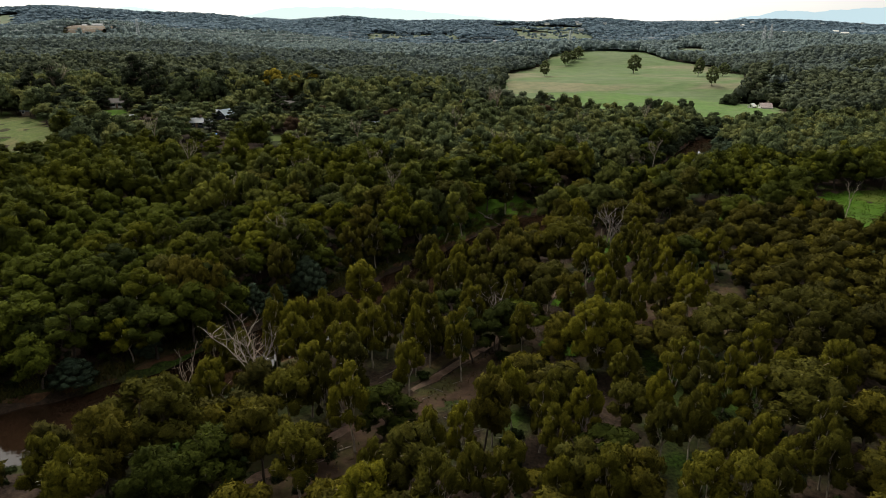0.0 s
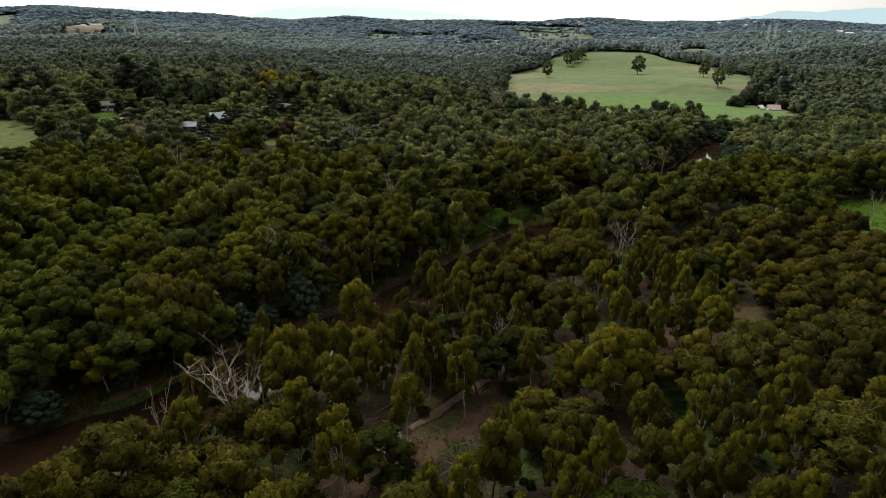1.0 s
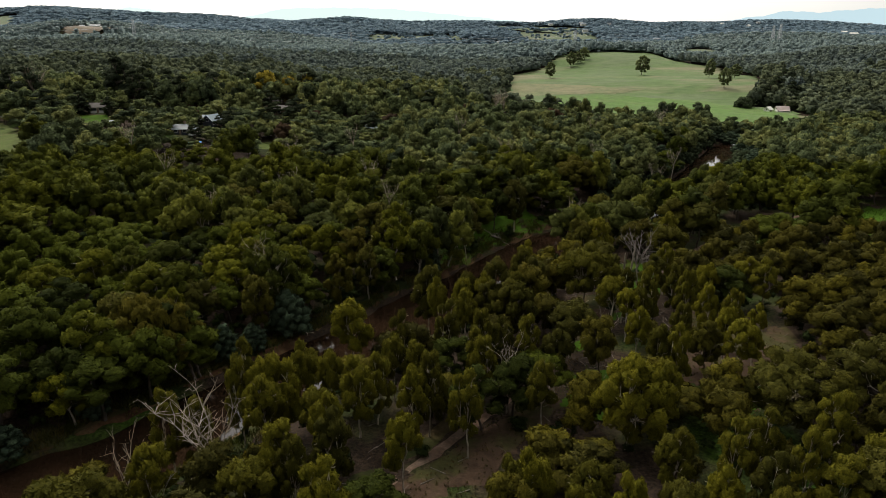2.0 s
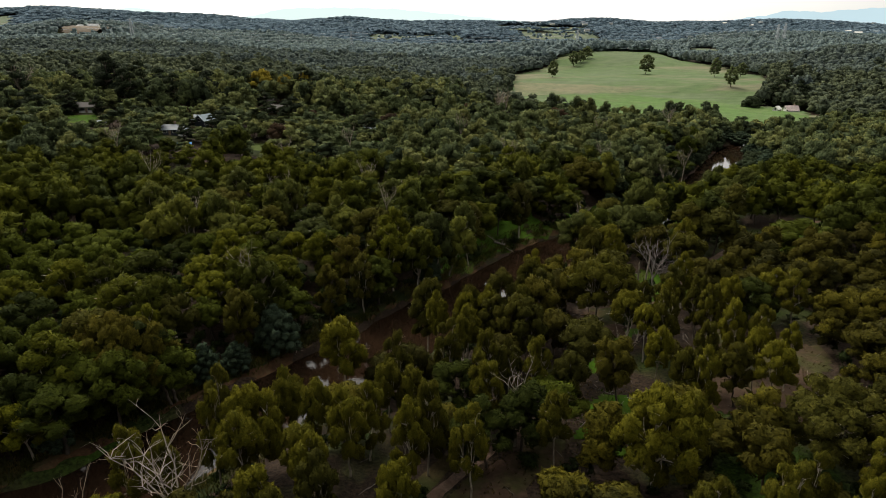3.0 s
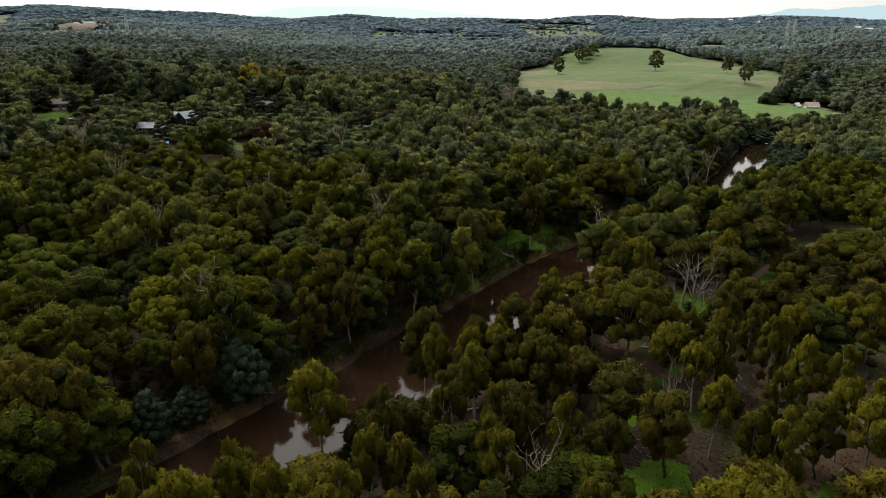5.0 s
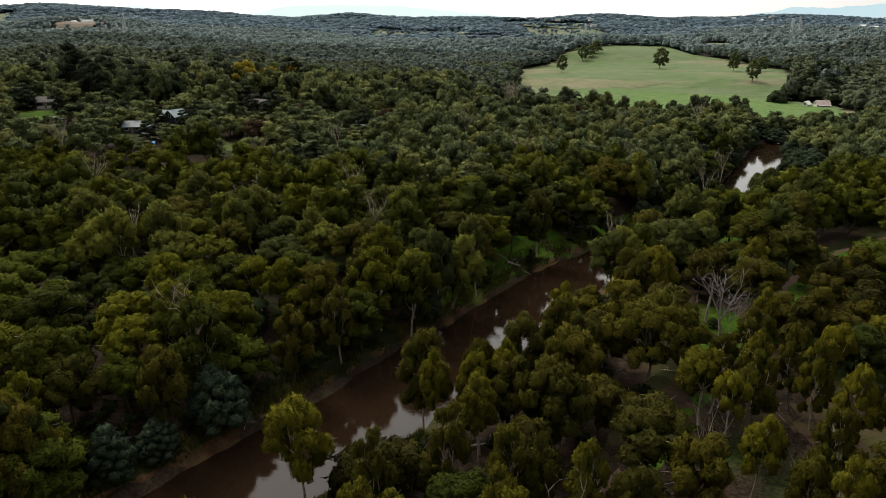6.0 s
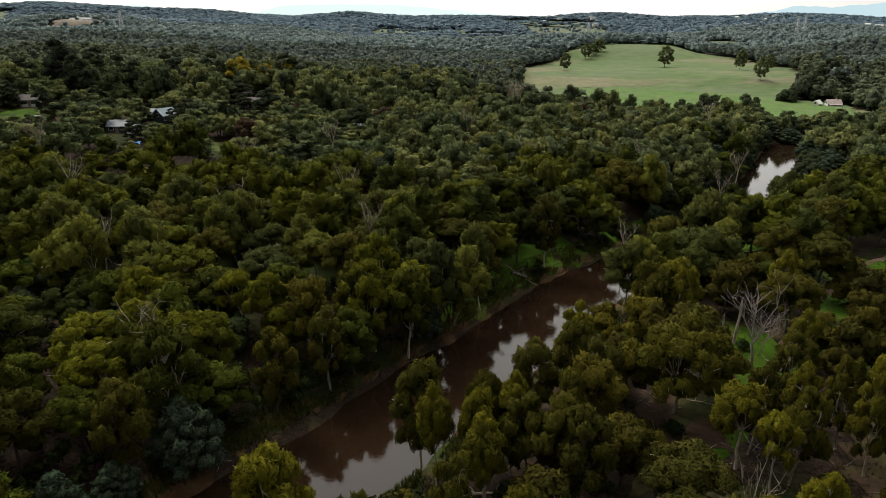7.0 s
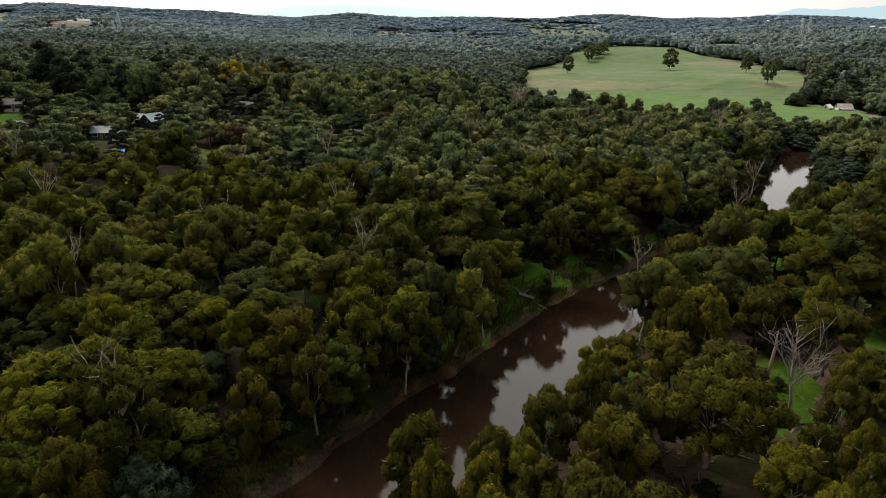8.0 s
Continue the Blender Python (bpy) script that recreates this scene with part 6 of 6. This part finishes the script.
def house(x, y, turn, w, d, h, rise, wall, roof, label, windows=3, chimney=False, verandah=False, name="house"):
    """A gabled house: long side w faces the front (minus y before the turn)."""
    root = tagged(new(name), label, "house", "houses")
    gable = [(-w / 2, -d / 2, -0.6), (w / 2, -d / 2, -0.6), (w / 2, d / 2, -0.6), (-w / 2, d / 2, -0.6),
             (-w / 2, -d / 2, h), (w / 2, -d / 2, h), (w / 2, d / 2, h), (-w / 2, d / 2, h)]
    quads = [(0, 1, 5, 4), (1, 2, 6, 5), (2, 3, 7, 6), (3, 0, 4, 7), (4, 5, 6, 7)]
    solid("wall", (gable, quads), wall, root)
    for sx in (-1, 1):
        e = sx * (w / 2 - 0.01)
        tri = [(e, -d / 2, h), (e, d / 2, h), (e, 0, h + rise), (e - sx * 0.25, -d / 2, h), (e - sx * 0.25, d / 2, h), (e - sx * 0.25, 0, h + rise)]
        me = bpy.data.meshes.new("gable")
        me.from_pydata(tri, [], [(0, 1, 2), (5, 4, 3), (0, 2, 5, 3), (1, 4, 5, 2)])
        me.materials.append(wall)
        part("gable", me, root)
    o, k = 0.5, rise / (d / 2)
    solid("roof", slab((-w / 2 - o, -d / 2 - o, h - o * k + 0.15), (w / 2 + o, -d / 2 - o, h - o * k + 0.15), (w / 2 + o, 0, h + rise + 0.15), (-w / 2 - o, 0, h + rise + 0.15), 0.14), roof, root)
    solid("roof", slab((-w / 2 - o, 0, h + rise + 0.15), (w / 2 + o, 0, h + rise + 0.15), (w / 2 + o, d / 2 + o, h - o * k + 0.15), (-w / 2 - o, d / 2 + o, h - o * k + 0.15), 0.14), roof, root)
    for i in range(windows):
        cx = -w / 2 + w * (i + 0.5) / windows
        if i == windows // 2:
            solid("door", block(cx - 0.45, -d / 2 - 0.05, 0, cx + 0.45, -d / 2 + 0.02, 2.05), PAINT_TAN, root)
            continue
        f = solid("window", block(cx - 0.75, -d / 2 - 0.06, 0.9, cx + 0.75, -d / 2 + 0.02, 2.2), PAINT_WHITE, root)
        solid("pane", block(cx - 0.65, -d / 2 - 0.09, 1.0, cx + 0.65, -d / 2 - 0.055, 2.1), GLASS_DARK, f)
    for sx in (-1, 1):
        e = sx * w / 2
        f = solid("window", block(min(e, e + sx * 0.06), -0.6, h - 0.6, max(e, e + sx * 0.06), 0.6, h + 0.7), PAINT_WHITE, root)
        solid("pane", block(min(e + sx * 0.055, e + sx * 0.1), -0.5, h - 0.5, max(e + sx * 0.055, e + sx * 0.1), 0.5, h + 0.6), GLASS_DARK, f)
    if chimney:
        solid("chimney", block(w * 0.22, 0.3, h, w * 0.22 + 0.8, 1.1, h + rise + 1.1), PAINT_TAN, root)
    if verandah:
        solid("verandah_roof", slab((-w / 2, -d / 2 - 2.6, h - 0.75), (w / 2, -d / 2 - 2.6, h - 0.75), (w / 2, -d / 2 - 0.1, h - 0.15), (-w / 2, -d / 2 - 0.1, h - 0.15), 0.08), roof, root)
        for i in range(6):
            cx = -w / 2 + 0.2 + (w - 0.4) * i / 5
            solid("post", block(cx - 0.07, -d / 2 - 2.5, -0.4, cx + 0.07, -d / 2 - 2.36, h - 0.78), PAINT_WHITE, root)
        solid("balustrade", block(-w / 2, -d / 2 - 2.48, 0.0, w / 2, -d / 2 - 2.40, 1.0), PAINT_WHITE, root)
    root.matrix_basis = pose(x, y, ground_z(x, y), 0, 0, turn)
    return root


house(-98, 290, 62, 5.6, 5.4, 2.6, 2.0, PAINT_NAVY, TIN_BLUE, "dark blue gabled house with a pale blue-grey roof", 3)
house(-102.5, 293, -20, 4, 4, 2.4, 1.4, PAINT_NAVY, TIN_GREY, "small dark blue wing with a grey tin roof", 3)
house(-101, 264, 8, 5, 4.4, 2.2, 1.4, PAINT_NAVY, TIN_GREY, "low blue-grey house with a light grey tin roof", 3, chimney=True)
house(-96, 263, 80, 3, 3, 2.2, 1.1, PAINT_WHITE, TIN_GREY, "white garden shed with a light grey roof", 3, name="shed")
house(-136, 281, 12, 5, 4, 2.3, 0.4, PAINT_TAN, TIN_GREY, "brown shed with a flat pale tin roof", 2, name="shed")
house(-154, 306, 20, 6, 5, 2.6, 1.5, PAINT_WHITE, TILE_DARK, "white house with a dark tiled roof", 5, chimney=True)
house(-32, 303, 4, 5, 4, 2.4, 1.2, PAINT_TAN, TIN_BLUE, "grey-roofed house half hidden by trees", 3)
house(-75, 319, -10, 7.5, 5.5, 2.6, 1.5, PAINT_TAN, TILE_DARK, "brown brick house with a dark roof", 4)
house(-84, 338, 10, 4, 4, 2.8, 1.3, PAINT_TAN, TILE_DARK, "tan cottage with a dark tiled roof", 3)
house(-193, 300, -12, 4.5, 3.5, 2.2, 1.2, PAINT_TAN, TIN_GREY, "small tan open-fronted shed beside the mown field", 2, name="shed")
house(226, 469, 35, 4.2, 4.0, 2.4, 1.7, PAINT_WHITE, PAINT_WHITE, "small white gabled farm shed", 2, name="shed")
house(234.5, 467, -6, 7.6, 5.6, 2.3, 1.9, PAINT_WHITE, TIN_RUST, "white farmhouse with a faded pink roof and verandah", 5, chimney=True, verandah=True)

_t = tagged(new("tarpaulin"), "blue tarpaulin lying in a garden", "tarpaulin")
_v = [(i * 0.8 - 2.4, j * 0.8 - 2.0, 0.45 + 0.25 * math.sin(i * 1.7 + j) + 0.2 * math.cos(j * 2.1)) for j in range(6) for i in range(7)]
part("sheet", mesh_of("sheet", _v, [(j * 7 + i, j * 7 + i + 1, j * 7 + i + 8, j * 7 + i + 7) for j in range(5) for i in range(6)], [TARP], smooth=True), _t)
_t.matrix_basis = pose(-91, 250, ground_z(-91, 250), 0, 0, 15)
for _p in YARDS[:7]:
    field("garden_ground", grown(_p, 0.9), 1.0, BANK_GRASS, 0.05, "rough green grass round the houses")
field("gravel_drive", [(-150, 313), (-112, 325), (-112, 331), (-150, 320)], 1.0, TRACK, 0.06, "pale gravel drive behind the houses")
_pile = tagged(new("timber_pile"), "pale stack of weathered boards lying in the paddock", "timber")
_pile.matrix_basis = pose(211.0, 496.0, ground_z(211.0, 496.0) + 0.36, 0, 0, 4)
_pr = random.Random(9)
for _i in range(14):
    _m = limb([(-2.8 + _pr.uniform(-1, 1), -1.5 + 0.45 * (_i % 7), 0.1 + 0.3 * (_i // 7)), (2.8 + _pr.uniform(-1, 1), -1.5 + 0.45 * (_i % 7) + _pr.uniform(-0.4, 0.4), 0.12 + 0.3 * (_i // 7))], [0.24, 0.24], 4)
    part("board", wood_mesh("board", _m, PAINT_WHITE), _pile)
field("lawn", [(-64, 252), (-71, 253), (-75, 263), (-66, 263)], 0.8, LAWN, 0.06, "mown pale green garden lawn")
field("lawn", [(-106, 314), (-130, 310), (-130, 292), (-118, 290), (-106, 300)], 0.8, LAWN, 0.06, "mown pale green garden lawn")
field("lawn", [(-140, 284), (-152, 284), (-160, 298), (-146, 298)], 0.8, LUSH, 0.06, "bright green garden lawn")


# ---- far things ----
def beam(a, b, r):
    return limb([a, b], [r, r], 4)


def pylon(x, y, height, base=6.0, turn=0.0):
    """A lattice tower: four legs, bracing and three cross-arms."""
    root = tagged(new("pylon"), "grey steel lattice power pylon above the woods", "pylon", "pylons")
    def at(k, t):
        w = (base * (1 - t) + 1.2 * t) / 2
        return ((-w, -w), (w, -w), (w, w), (-w, w))[k % 4] + (height * t,)
    for k in range(4):
        part("leg", wood_mesh("leg", beam(at(k, 0), at(k, 1), 0.26), STEEL), root)
    bits = []
    levels = [0, 0.22, 0.42, 0.58, 0.72, 0.84, 0.94]
    for a, b in zip(levels[:-1], levels[1:]):
        for k in range(4):
            bits += [beam(at(k, a), at(k + 1, b), 0.14), beam(at(k + 1, a), at(k, b), 0.14), beam(at(k, b), at(k + 1, b), 0.08)]
    part("bracing", wood_mesh("bracing", joined(bits), STEEL), root)
    for t, span in ((0.70, 5.2), (0.83, 4.4), (0.95, 3.6)):
        z = height * t
        part("crossarm", wood_mesh("crossarm", joined([beam((-span, 0, z), (span, 0, z), 0.2), beam((-span, 0, z), (0, 0, z + 1.4), 0.09), beam((span, 0, z), (0, 0, z + 1.4), 0.09)]), STEEL), root)
    root.matrix_basis = pose(x, y, ground_z(x, y) - 1, 0, 0, turn)
    return (x, y, ground_z(x, y) - 1 + height)


PYLONS = [pylon(-900, 860, 34, turn=5), pylon(-415, 914, 34, turn=8), pylon(-131, 956, 34, turn=8), pylon(200, 1040, 32, turn=10), pylon(531, 1100, 36, turn=10)]
pylon(548, 1112, 36, turn=10)
for _t, _s in ((0.70, 5.2), (0.83, 4.4), (0.95, 3.6)):
    for _side in (-1, 1):
        for _p, _q in zip(PYLONS[:-1], PYLONS[1:]):
            _pts = []
            for _i in range(17):
                _u = _i / 16
                _dx, _dy = _q[0] - _p[0], _q[1] - _p[1]
                _pts.append((_p[0] + _dx * _u, _p[1] + _dy * _u + _side * _s, _p[2] - 34 * (1 - _t) + (_q[2] - _p[2]) * _u - 9 * 4 * _u * (1 - _u)))
            _c = tagged(new("power_line"), "thin grey power line hung between the pylons", "power line", "power lines")
            part("wire", wood_mesh("wire", limb(_pts, [0.06] * 17, 3), STEEL), _c)

for _n, (_x, _y, _w, _d) in enumerate(((62, 1590, 26, 12), (92, 1596, 14, 10), (112, 1600, 20, 10), (128, 1606, 18, 12))):
    house(_x, _y, 2, _w, _d, 4.0, 2.0, PAINT_WHITE, TIN_GREY, "long pale farm shed on distant flats", 3, name="shed")
house(-618, 1206, 10, 18, 9, 4.0, 3.0, PAINT_WHITE, TIN_GREY, "white hilltop house on bare earth", 4)
house(-640, 1204, 10, 8, 7, 3.0, 2.0, PAINT_WHITE, TIN_GREY, "white hilltop shed on bare earth", 2, name="shed")
field("bare_hilltop", [(-652, 1165), (-640, 1225), (-600, 1230), (-580, 1180), (-605, 1150), (-635, 1145)], 4.0, EARTH, 3.0, "bare brown earth round a hilltop house")
_r = np.random.default_rng(77)
for _i in range(26):
    _y = float(_r.uniform(1350, 2200))
    _u = float(_r.uniform(0.40, 0.70)) if _i % 3 else float(_r.uniform(0.05, 0.40))
    _h = house(_u * _y, _y, float(_r.uniform(-40, 40)), float(_r.uniform(8, 15)), 8, 4.0, 2.2, PAINT_WHITE, (TIN_GREY, PAINT_WHITE, TIN_BLUE)[_i % 3], "distant pale suburban house among trees", 3)
    _h.location.z += 12.0

def mountain_range(name, y, line, mat, label):
    """A far range: a ridge with a long fore slope."""
    us = np.linspace(line[0][0], line[-1][0], 90)
    zs = np.interp(us, [q[0] for q in line], [q[1] for q in line]) + 3.0 * np.sin(us * 0.031) + 2.0 * np.sin(us * 0.083)
    rows = [(0.0, 0.0), (40.0, 0.55), (70.0, 1.0), (150.0, 0.6), (190, 0.0)]
    v = [(u, y + dy, (-20 + (z + 20) * k)) for dy, k in rows for u, z in zip(us, zs)]
    n = len(us)
    f = [(j * n + i, j * n + i + 1, (j + 1) * n + i + 1, (j + 1) * n + i) for j in range(len(rows) - 1) for i in range(n - 1)]
    return tagged(new(name, mesh_of(name, v, f, [mat], smooth=True)), label, "mountains", kind="structure")


mountain_range("backdrop", 4550, [(-2600, 60), (-2352, 148), (-2116, 187), (-1891, 150), (-1500, 100), (-1356, 123), (-1082, 176), (-698, 180), (-315, 170), (69, 134), (456, 98), (900, 60)], FAR_RANGE_GLOW, "pale blue mountains on the horizon, haze given as glow")
mountain_range("backdrop", 4560, [(1750, 60), (1964, 100), (2191, 128), (2339, 159), (2535, 146), (2762, 163), (3021, 178), (3600, 190), (4000, 120)], NEAR_RANGE_GLOW, "blue mountain range on the horizon, haze given as glow")
